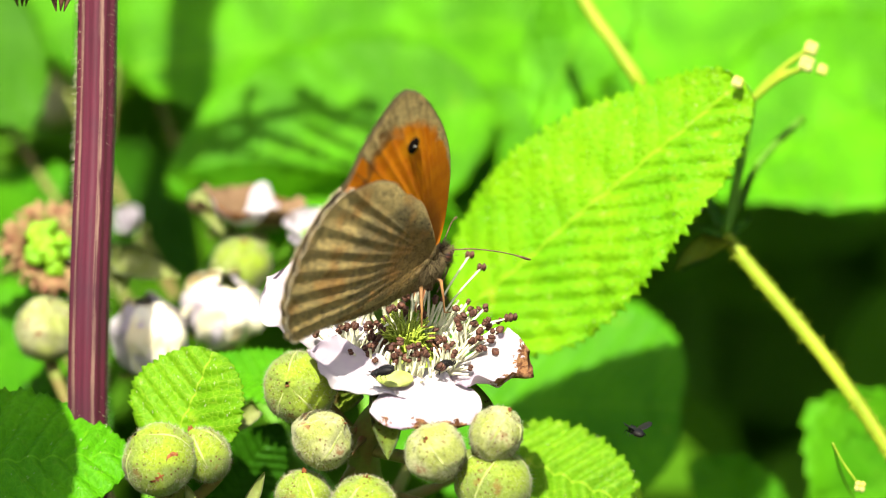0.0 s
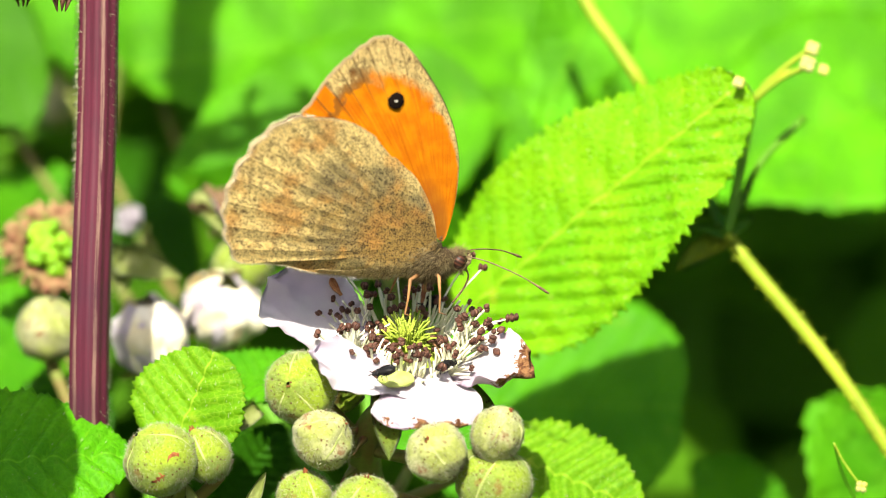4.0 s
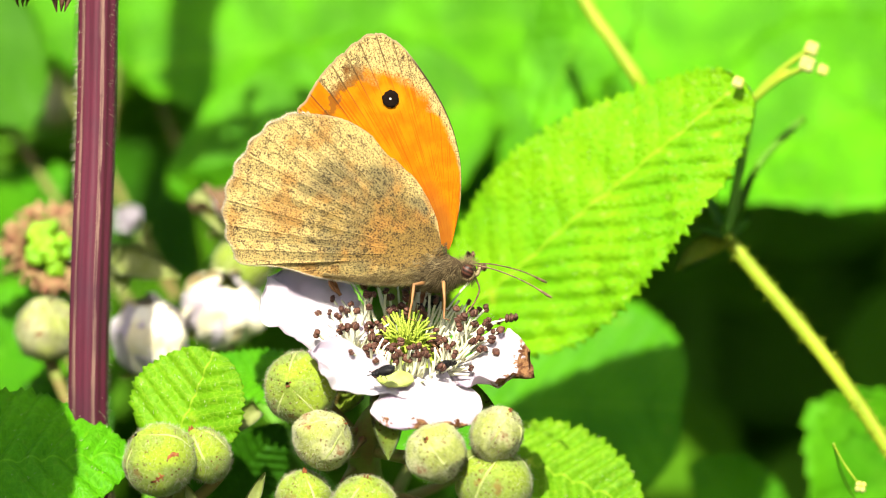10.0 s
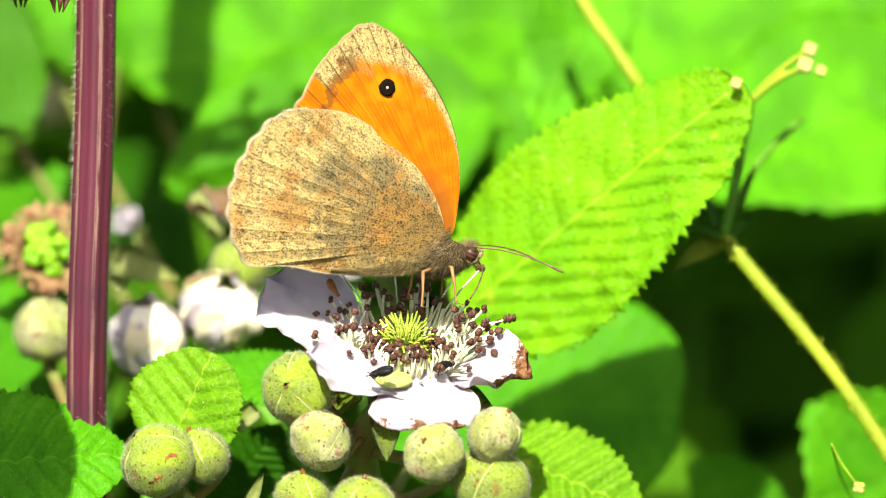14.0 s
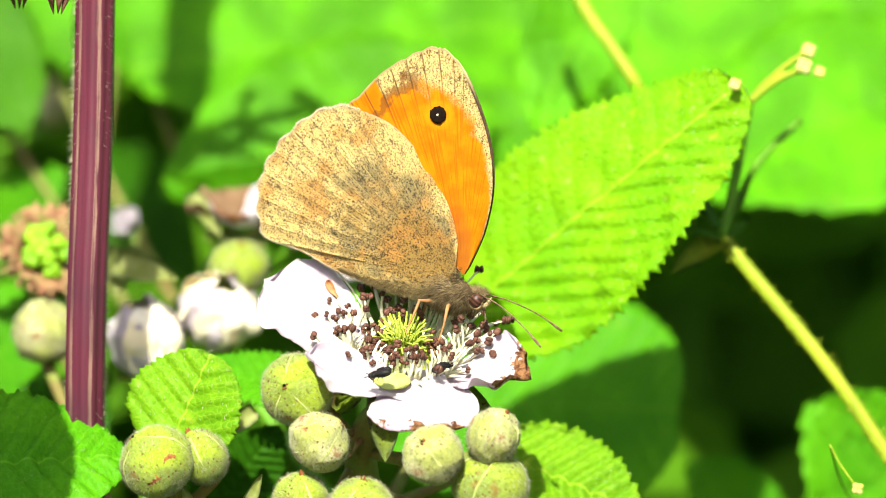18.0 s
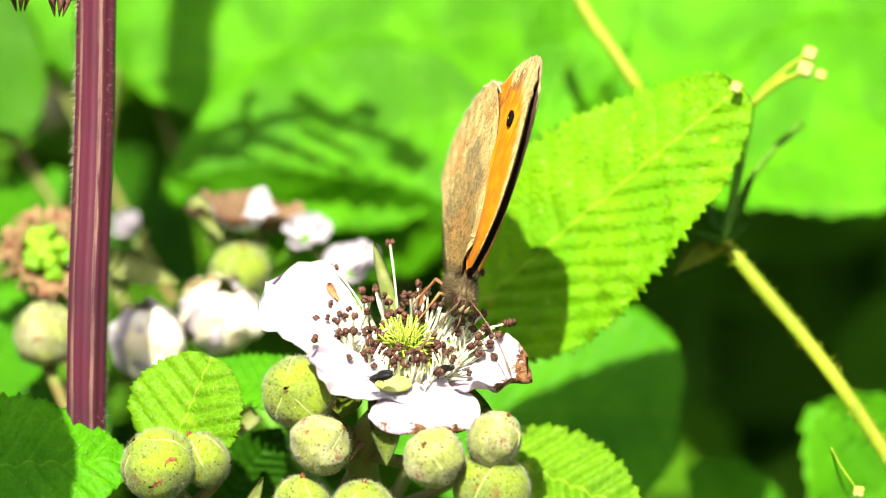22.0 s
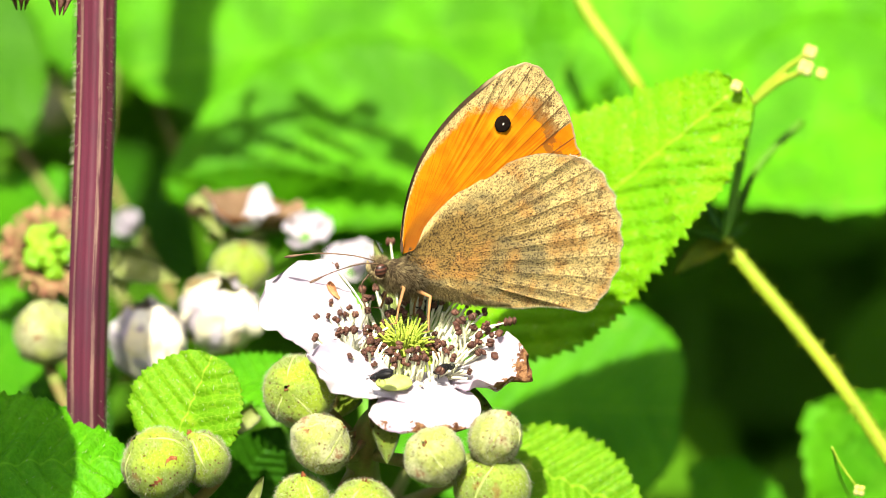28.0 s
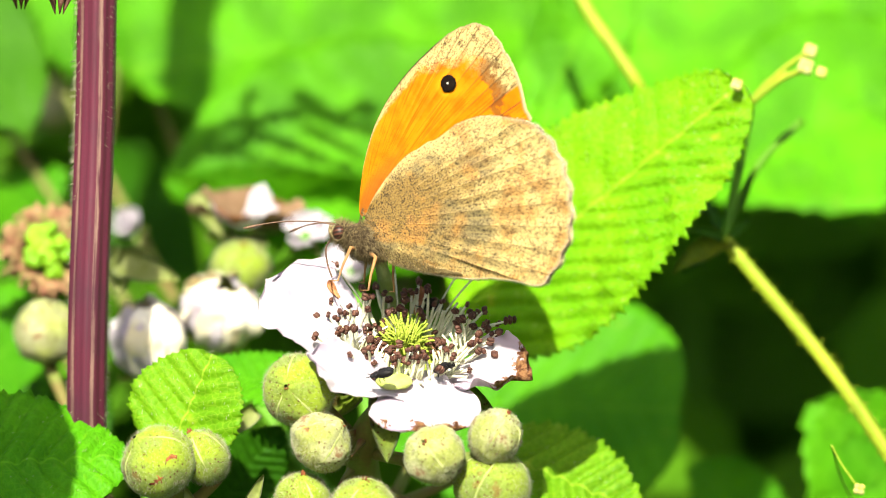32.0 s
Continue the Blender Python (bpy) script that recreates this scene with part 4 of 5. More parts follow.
def put_petal(t, fm, base, tip, W, normal, cup, curl, crumple, seed, mat, label, fold=0.0):
    b, e = in_flower(fm, base), in_flower(fm, tip)
    nn = fm.to_3x3().inverted() @ Vector(normal)
    m = frame_from(b * MM, e - b, nn)
    part_mesh("petal", petal_mesh((e - b).length, W, cup, curl, crumple, seed, fold), mat, t, label, m=m)


def anther_mesh(seed):
    """Two brown lobes side by side with a furrow between them."""
    bm = bmesh.new()
    ball(bm, (0.24, 0, 0), (0.27, 0.34, 0.46), 10, 8, 0.30, seed)
    ball(bm, (-0.24, 0, 0.04), (0.27, 0.34, 0.43), 10, 8, 0.30, seed + 5)
    ball(bm, (0, 0.0, -0.02), (0.06, 0.31, 0.44), 8, 6, 0.2, seed + 9)
    me = bpy.data.meshes.new("anther")
    bm.to_mesh(me)
    bm.free()
    me.materials.append(ANTHER)
    me.materials.append(SLIT)
    for f in me.polygons[-48:]:
        f.material_index = 1
    return me


def flower():
    fm = frame_from(FLOWER, FACE.cross(Vector((0, 0.83, 0.56))), FACE)
    t = thing("bramble_flower", "open white bramble flower with brown anthers and withering petals", "flower", mm_matrix(fm))
    put_petal(t, fm, site(-7.81, -10.16, 1.5), site(-17.80, -3.39, 3), 12.6, (0.22, -0.74, 0.64), 0.35, 0.03, 0.8, 1, PETAL, "broad white petal")
    put_petal(t, fm, site(-3.56, -14.87, -4), site(-13.78, -11.08, -5), 6.0, (0.0, -0.74, 0.67), 0.5, 0.05, 0.9, 2, PETAL, "white petal folded along its length", 0.05)
    put_petal(t, fm, site(-2.41, -12.57, -2), site(-1.03, -18.89, -8), 12.2, (0.06, -0.72, 0.70), 0.3, -0.05, 1.0, 3, PETAL_OLD, "white petal with a brown torn corner")
    put_petal(t, fm, site(0.11, -12.46, 0.5), site(9.07, -12.80, -3), 9.4, (0.10, -0.70, 0.71), 0.6, 0.05, 1.7, 4, PETAL_TORN, "pinkish white petal with a crumpled brown edge")
    for base, tip, w in ((site(-10.22, -5.11, 4), site(-11.14, -3.39, 4), 0.9), (site(-2.41, -6.83, 6), site(-1.84, -3.96, 8), 1.3)):
        put_petal(t, fm, base, tip, w, (0.1, -0.8, 0.6), 0.8, 0.1, 0.9, 7, PETAL_SCRAP, "withered orange-brown scrap of a petal")
    # calyx below
    for base, tip, w, nn in ((site(-5.51, -15.15, -3.5), site(-5.28, -22.21, -7), 4.13, (0, -0.95, 0.2)), (site(-8.27, -14.29, 4), site(-11.42, -17.16, 6), 3.44, (0, -0.9, 0.2)), (site(-4.59, -6.83, 6), site(-6.89, 0.52, 9), 2.1, (0.3, -0.9, 0.2)), (site(0.92, -14.29, 4), site(5.51, -17.16, 3), 3.44, (0.2, -0.8, 0.3))):
        b, e = in_flower(fm, base), in_flower(fm, tip)
        m = frame_from(b * MM, e - b, fm.to_3x3().inverted() @ Vector(nn))
        part("sepal", sepal_mesh((e - b).length, w, 0.06, w), BUD_EDGE if w < 3 else BUD_SKIN, t, "pointed pale green downy sepal", m=m)
    bm = bmesh.new()
    ball(bm, (0, 0, -0.6), (3.9, 3.9, 2.6), 24, 12, 0.06, 3)
    part("receptacle", bm, STYLE, t, "pale green cup of the flower")
    bm = bmesh.new()
    ball(bm, in_flower(fm, site(-4.65, -13.49, -4)), (1.9, 1.5, 0.55), 16, 10, 0.25, 5)
    part("disc", bm, DISC, t, "pale yellow-green rim of the flower cup")
    # styles
    rng = random.Random(8)
    for k in range(92):
        g, q = rng.uniform(0, 6.283), math.sqrt(rng.random())
        o = Vector((math.cos(g), math.sin(g), 0)) * q * 1.7
        bm = bmesh.new()
        top = Vector((o.x * 1.8 + rng.uniform(-0.4, 0.4), o.y * 1.8 + rng.uniform(-0.4, 0.4), 3.5 + 0.7 * (1 - q) + rng.uniform(-0.6, 0.5)))
        tube(bm, [o + Vector((0, 0, 1.2)), o * 1.2 + Vector((0, 0, 3.0)), top], [0.20, 0.12, 0.11], 6)
        ball(bm, top, (0.14, 0.14, 0.12), 6, 5)
        part("style", bm, STYLE, t)
    # stamens
    meshes = [anther_mesh(k) for k in range(6)]
    for k in range(96):
        g = rng.uniform(0, 6.283)
        q = rng.random() ** 0.8
        way = Vector((math.cos(g), math.sin(g), 0))     # x to the left, y to the front
        front, left, right = max(0.0, way.y), max(0.0, way.x), max(0.0, -way.x)
        foot = way * (4.0 + 0.7 * rng.random()) + Vector((0, 0, -0.2 + 0.3 * rng.random()))
        r = 4.4 + (4.0 + 1.8 * left + 1.6 * right - 3.2 * front) * q + rng.uniform(-0.3, 0.3)
        hgt = 4.9 - 1.6 * q * (1 - front) - 1.9 * front * rng.random() + rng.uniform(-1.1, 0.8)
        side = Vector((-way.y, way.x, 0)) * rng.uniform(-1.5, 1.5)
        top = way * r + Vector((0, 0, hgt)) + side
        mid = foot.lerp(top, 0.5) + way * rng.uniform(0.2, 1.2) * (1 - q) + Vector((0, 0, rng.uniform(-0.5, 0.5))) + side * 0.2
        bm = bmesh.new()
        tube(bm, spline([foot, mid, top], 4), [0.20 - 0.009 * i for i in range(9)], 6)
        st = part("stamen", bm, FILAMENT, t)
        turn = Euler([rng.uniform(0, 6.3) for _ in range(3)]).to_matrix().to_4x4() @ Matrix.Scale(rng.uniform(0.62, 0.98), 4)
        part_mesh("anther", meshes[k % 6], ANTHER, st, m=Matrix.Translation(top * MM) @ turn)
    # bare filaments fanning up from the front of the cup
    for k in range(46):
        g = rng.uniform(-0.25, math.pi + 0.25)
        way = Vector((math.cos(g), math.sin(g), 0))
        foot = way * (4.3 + 0.5 * rng.random()) + Vector((0, 0, -0.3))
        top = way * rng.uniform(3.4, 4.8) + Vector((-rng.uniform(-0.3, 1.6), 0, rng.uniform(2.2, 4.2)))
        bm = bmesh.new()
        tube(bm, spline([foot, foot.lerp(top, 0.5) + way * rng.uniform(0.2, 0.9), top], 4), [0.20 - 0.012 * i for i in range(9)], 6)
        part("stamen", bm, FILAMENT, t)
    for k in range(64):
        g = rng.gauss(0, 0.5) + rng.choice((0.0, 2.3, math.pi, math.pi))
        way = Vector((math.cos(g), math.sin(g), 0))
        foot = way * (4.2 + 0.5 * rng.random()) + Vector((0, 0, -0.3))
        top = way * rng.uniform(5.4, 8.2) + Vector((0, rng.uniform(-1, 0.6), rng.uniform(1.6, 3.8)))
        bm = bmesh.new()
        tube(bm, spline([foot, foot.lerp(top, 0.5) + Vector((0, 0, rng.uniform(-0.2, 0.6))), top], 4), [0.22 - 0.012 * i for i in range(9)], 6)
        part("stamen", bm, FILAMENT, t)
    # short inner stamens pressed round the styles
    for k in range(52):
        g = rng.uniform(0, 6.283)
        way = Vector((math.cos(g), math.sin(g), 0))
        foot = way * (2.7 + 0.8 * rng.random()) + Vector((0, 0, 0.5))
        top = way * rng.uniform(2.5, 4.4) + Vector((rng.uniform(-0.6, 0.6), 0, rng.uniform(1.6, 3.6)))
        bm = bmesh.new()
        tube(bm, spline([foot, foot.lerp(top, 0.5) + way * 0.5, top], 4), 0.14, 6)
        st = part("stamen", bm, FILAMENT if k % 3 else ANTHER_OLD, t)
        turn = Euler([rng.uniform(0, 6.3) for _ in range(3)]).to_matrix().to_4x4() @ Matrix.Scale(rng.uniform(0.7, 0.95), 4)
        part_mesh("anther", meshes[k % 6], ANTHER, st, m=Matrix.Translation(top * MM) @ turn)
    # long stamens standing out at the rear and side
    for a in (site(-4.99, 0.75, 10), site(2.98, -0.98, 8), site(4.19, -2.24, 7), site(6.95, -7.4, 3), site(7.35, -7.29, 4), site(-10.68, -1.78, 6)):
        top = in_flower(fm, a)
        foot = Vector((top.x, top.y, 0)).normalized() * 3.4 + Vector((0, 0, 0.3))
        bm = bmesh.new()
        tube(bm, spline([foot, foot.lerp(top, 0.5) + Vector((0, 0, 0.8)), top], 4), 0.10, 6)
        st = part("stamen", bm, FILAMENT, t)
        part_mesh("anther", meshes[0], ANTHER, st, m=Matrix.Translation(top * MM))
    # stalk
    bm = bmesh.new()
    end = in_flower(fm, site(-6.66, -17.16, 5))
    tube(bm, bend(Vector((0, 0, -2.8)), end, Vector((0, 0, -0.5))), [1.3, 1.2, 1.1, 1.05, 1, 1, 1, 1, 1.05], 10)
    part("pedicel", bm, STALK, t)
    return t


flower()


# ---- beetles ----
def beetle(label, flying=False):
    t = thing("pollen_beetle", label, "beetle")
    bm = bmesh.new()
    ball(bm, (-0.35, 0, 0), (0.95, 0.62, 0.42), 14, 10)
    part("abdomen", bm, BEETLE, t)
    bm = bmesh.new()
    ball(bm, (0.62, 0, 0), (0.42, 0.52, 0.36), 12, 8)
    part("thorax", bm, BEETLE, t)
    bm = bmesh.new()
    ball(bm, (1.08, 0, -0.05), (0.26, 0.3, 0.24), 10, 8)
    part("head", bm, BEETLE, t)
    for sd in (-1, 1):
        bm = bmesh.new()
        if flying:
            ball(bm, (0.0, sd * 0.95, 0.55), (0.62, 0.9, 0.06), 12, 6, turn=Euler((sd * 0.5, 0, 0)).to_matrix())
        else:
            ball(bm, (-0.35, sd * 0.32, 0.14), (0.92, 0.34, 0.36), 12, 8)
        part("wing_case", bm, BEETLE, t)
        for k in range(3):
            bm = bmesh.new()
            x = 0.55 - 0.5 * k
            tube(bm, [Vector((x, sd * 0.4, -0.2)), Vector((x + 0.1, sd * 0.85, -0.1)), Vector((x - 0.05, sd * 1.05, -0.45))], [0.07, 0.06, 0.03], 5)
            part("leg", bm, BEETLE, t)
        bm = bmesh.new()
        tube(bm, [Vector((1.2, sd * 0.15, 0)), Vector((1.6, sd * 0.4, 0.1))], [0.04, 0.07], 5)
        part("antenna", bm, BEETLE, t)
    return t


b1 = beetle("small black shiny beetle on the white petal")
b1.matrix_basis = SITE @ pose(*(site(-5.85, -12.8, -7.5) * MM), -30, 10, 160)
b2 = beetle("small black shiny beetle under the stamens")
b2.matrix_basis = SITE @ pose(*(site(0.52, -12.17, -3.2) * MM), -30, -15, 40)
flier = beetle("tiny dark beetle in flight with raised wing cases", True)


# ---- butterfly ----
def wing_outline(knots, n):
    pts = spline([Vector((x, 0, z)) for x, z in knots], 8)
    # even steps along the rim
    run = [0.0]
    for a, b in zip(pts, pts[1:]):
        run.append(run[-1] + (b - a).length)
    out = []
    for i in range(n + 1):
        d = run[-1] * i / n
        j = max(k for k in range(len(run)) if run[k] <= d + 1e-9)
        j = min(j, len(pts) - 2)
        out.append(pts[j].lerp(pts[j + 1], (d - run[j]) / max(1e-9, run[j + 1] - run[j])))
    return out


FORE = [(0.5, 1.6), (1.1, 4.5), (1.25, 7.4), (1.05, 9.9), (0.3, 12.8), (-1.0, 15.7), (-2.7, 18.4), (-4.3, 20.5), (-5.6, 21.7), (-7.2, 22.4), (-8.7, 22.0), (-10.3, 20.8), (-12.0, 19.2), (-13.4, 17.4), (-14.5, 15.5), (-15.2, 14.1), (-11.4, 10.3), (-5.2, 4.1)]
HIND = [(-1.2, 3.3), (-1.9, 5.0), (-3.5, 7.9), (-5.6, 10.1), (-8.1, 12.2), (-10.5, 13.6), (-13.0, 14.15), (-15.3, 14.2), (-17.0, 13.9), (-19.2, 12.4), (-21.3, 9.7), (-22.5, 7.0), (-23.0, 4.5), (-22.6, 1.6), (-21.3, -0.95), (-18.4, -1.3), (-16.1, -1.7), (-13.4, -2.5), (-9.3, -3.1), (-5.6, -3.3), (-2.3, -2.5)]


def wing_mesh(knots, n, rings, sd, depth, scallop, base, ribs, bow, outer, pleat):
    """One wing as a thin two-faced sheet; sd is its side, depth its distance from the middle."""
    rim = wing_outline(knots, n)
    verts, faces, uvs = [], [], []
    b = Vector(base)
    for layer in (0, 1):
        for j in range(rings + 1):
            r = j / rings
            for i in range(n + 1):
                s = i / n
                e = rim[i]
                k = 1.0
                if r == 1:
                    k = 1 - scallop * (0.5 + 0.5 * math.cos(2 * math.pi * s * ribs)) * smoothstep(outer[0], outer[0] + 0.06, s) * smoothstep(outer[1], outer[1] - 0.06, s)
                    k *= 1 + 0.006 * noise.noise(Vector((i * 0.9, sd, 2)))
                p = b + (e - b) * r * k
                ripple = pleat * math.cos(2 * math.pi * s * ribs) * r * smoothstep(0.2, 0.75, r) * smoothstep(outer[0] - 0.05, outer[0] + 0.03, s) * smoothstep(outer[1] + 0.05, outer[1] - 0.03, s)
                y = depth + bow * math.sin(math.pi * min(1.0, r)) * 1.0 + ripple * 1.15 + 0.020 * p.length * (1 - 0.6 * r)
                y *= 1 - 0.6 * smoothstep(0.5, 1.0, r) * smoothstep(outer[0] - 0.03, outer[0] + 0.05, s)
                y += (0.03 if layer else -0.03)
                verts.append((p.x * MM, sd * y * MM, p.z * MM))
                uvs.append((s, r))
    c = n + 1
    n1 = (rings + 1) * c
    for layer in (0, 1):
        for j in range(rings):
            for i in range(n):
                a = layer * n1 + j * c + i
                f = (a, a + 1, a + c + 1, a + c)
                faces.append(f if (layer == 1) == (sd > 0) else f[::-1])
    me = bpy.data.meshes.new("wing")
    me.from_pydata(verts, [], faces)
    lay = me.uv_layers.new(name="UVMap")
    for lp in me.loops:
        lay.data[lp.index].uv = uvs[lp.vertex_index]
    return me


def butterfly():
    t = thing("butterfly", "brown and orange butterfly with closed wings and a black eyespot", "butterfly")
    rng = random.Random(21)
    for sd in (-1, 1):
        me = wing_mesh(FORE, 260, 22, sd, 0.28, 0.008, (0, 0, 0.2), 27.0, 0.35, (0.40, 0.62), 0.10)
        me.materials.append(FOREWING)
        me.materials.append(UPPERSIDE)
        for f in me.polygons[:len(me.polygons) // 2]:
            f.material_index = 1
        fw = part_mesh("forewing", me, None, t, "orange forewing with greyish brown edge")
        x, z = SPOT
        y = sd * 0.86
        for nm, r, h, mt in (("eyespot", 0.84, 0.05, SPOT_BLACK), ("pupil", 0.17, 0.10, SPOT_WHITE)):
            bm = bmesh.new()
            ball(bm, (x, y, z), (r, 0.14 + h, r * 1.05), 22, 12, 0.22, 4)
            part(nm, bm, mt, fw, "black eyespot" if nm == "eyespot" else "white pupil of the eyespot")
        me = wing_mesh(HIND, 260, 22, sd, 0.58, 0.014, (-0.6, 0, -0.3), 22.0, 0.40, (0.32, 0.69), 0.145)
        me.materials.append(HINDWING)
        me.materials.append(UPPERSIDE)
        for f in me.polygons[:len(me.polygons) // 2]:
            f.material_index = 1
        hw = part_mesh("hindwing", me, None, t, "speckled sandy brown hindwing underside")
        # fringe and fur at the wing's root
        bm = bmesh.new()
        rim = wing_outline(HIND, 260)
        roots = []
        for i, p in enumerate(rim):
            s = i / 260
            if 0.31 < s < 0.97:
                k = 1 - 0.014 * (0.5 + 0.5 * math.cos(2 * math.pi * s * 22)) * smoothstep(0.32, 0.38, s) * smoothstep(0.69, 0.63, s)
                e = Vector((-0.6, 0, -0.3)) + (p - Vector((-0.6, 0, -0.3))) * k * 0.995
                y = 0.30 + 0.004 * e.length
                roots += [(Vector((e.x, sd * y, e.z)), (p - Vector((-8, 0, 4))).normalized())] * 7
        hairs(bm, roots, 0.34, 0.028, 0.75, rng)
        tagged(part("fringe", bm, FRINGE, hw), "pale hair fringe along the wing edge", kind="stuff")
        for share, mt, label in ((1300, FUR_TAN, "tan hair along the lower wing edge"), (450, FUR_DARK, "dark brown hair at the wing root")):
            bm = bmesh.new()
            for _ in range(share):
                q = rng.random() ** (1.1 if mt is FUR_TAN else 4.0)
                x = -0.2 - 12.5 * q
                low = -2.3 - 1.0 * math.sin(math.pi * min(1.0, 0.12 + 0.9 * q))
                up = rng.random() ** 2 * (3.6 * (1 - q) ** 1.5 + 0.15)
                root = Vector((x, sd * (0.55 + 0.45 * min(1.0, up / 1.2)), low + 0.1 + up))
                hairs(bm, [(root, Vector((-0.5 - 0.3 * up, sd * 0.22, -0.75)))], 0.35 + 0.7 * (1 - q) * rng.random(), 0.028, 0.35, rng)
            tagged(part("wing_fur", bm, mt, t), label, kind="stuff")
    bm = bmesh.new()
    ball(bm, (-1.1, 0, -2.1), (2.6, 1.45, 1.75), 24, 16, 0.08, 2, Euler((0, -0.15, 0)).to_matrix())
    part("thorax", bm, FUR, t)
    bm = bmesh.new()
    tube(bm, spline([(-2.6, 0, -1.9), (-5.5, 0, -1.9), (-9.0, 0, -1.7), (-12.3, 0, -1.2)], 6), [0.40 + 0.28 * math.sin(math.pi * min(1, i / 18 * 0.9 + 0.1)) for i in range(18)] + [0.3], 16, twist=None)
    part("abdomen", bm, FUR, t)
    bm = bmesh.new()
    ball(bm, (1.75, 0, -1.95), (1.05, 0.95, 1.0), 18, 12, 0.05, 7)
    part("head", bm, FUR, t)
    for sd in (-1, 1):
        bm = bmesh.new()
        ball(bm, (1.85, sd * 0.62, -1.95), (0.66, 0.5, 0.72), 16, 12)
        part("eye", bm, EYE, t, "banded brown compound eye")
        bm = bmesh.new()
        roots = []
        for _ in range(60):
            g = rng.uniform(math.pi * 0.9, math.pi * 2.0)
            roots.append((Vector((1.85 + 0.68 * math.cos(g), sd * 0.75, -1.95 + 0.74 * math.sin(g))), Vector((0.3 * math.cos(g), sd * 0.3, -1))))
        hairs(bm, roots, 0.6, 0.03, 0.3, rng)
        tagged(part("cheek_hair", bm, FUR_PALE, t), "pale hairs round the eye", kind="stuff")
        bm = bmesh.new()
        tube(bm, spline([(2.3, sd * 0.25, -2.5), (2.9, sd * 0.28, -2.2), (3.2, sd * 0.3, -1.4)], 4), [0.25, 0.27, 0.27, 0.26, 0.24, 0.22, 0.18, 0.12, 0.05], 8)
        part("palp", bm, FUR_PALE, t)
        bm = bmesh.new()
        pts = spline([(2.2, sd * 0.45, -1.3), (4.6, sd * 1.8, -1.6), (7.6, sd * 3.6, -2.6), (10.2, sd * 5.0, -4.0)], 6)
        tube(bm, pts, [0.07] * 15 + [0.10, 0.14, 0.15, 0.09], 7)
        an = part("antenna", bm, FEELER, t)
        for k in range(3):
            bm = bmesh.new()
            x0 = 0.8 - 1.5 * k
            knee = Vector((x0 + (1.6 - 1.5 * k), sd * 2.0, -2.7 - 0.2 * k))
            foot = Vector((x0 + (2.2 - 2.1 * k), sd * 2.9, -6.4))
            tube(bm, [Vector((x0, sd * 0.7, -3.0)), knee, knee.lerp(foot, 0.55) + Vector((0.1, 0, 0)), foot, foot + Vector((0.7, sd * 0.3, -0.2))], [0.26, 0.20, 0.13, 0.10, 0.05], 7)
            if k:
                part("leg", bm, LEG, t)
            else:
                bm.free()
    bm = bmesh.new()
    tube(bm, spline([(2.7, 0, -2.7), (3.1, 0, -3.9), (2.5, 0, -5.4), (1.6, 0, -6.6)], 5), 0.09, 6)
    part("proboscis", bm, FEELER, t)
    for share, mt, label in ((3600, FUR_DARK, "dark brown fur"), (2600, FUR_PALE, "greyish tan fur")):
        bm = bmesh.new()
        roots = []
        for _ in range(share):
            d = Vector((rng.gauss(0, 1), rng.gauss(0, 1), rng.gauss(0, 1))).normalized()
            roots.append((Vector((-1.1 + d.x * 2.5, d.y * 1.4, -2.1 + d.z * 1.7)), d * 0.8 + Vector((-0.7, 0, -0.45))))
        for _ in range(share // 4):
            d = Vector((rng.gauss(0, 1), rng.gauss(0, 1), rng.gauss(0, 1))).normalized()
            if abs(d.y) < 0.72 and d.x < 0.7:
                roots.append((Vector((1.75 + d.x, d.y * 0.9, -1.95 + d.z)), d + Vector((0.1, 0, -0.2))))
        hairs(bm, roots, 1.0 if mt is FUR_PALE else 0.72, 0.020, 0.5, rng)
        tagged(part("fur", bm, mt, t), label, kind="stuff")
    return t


insect = butterfly()


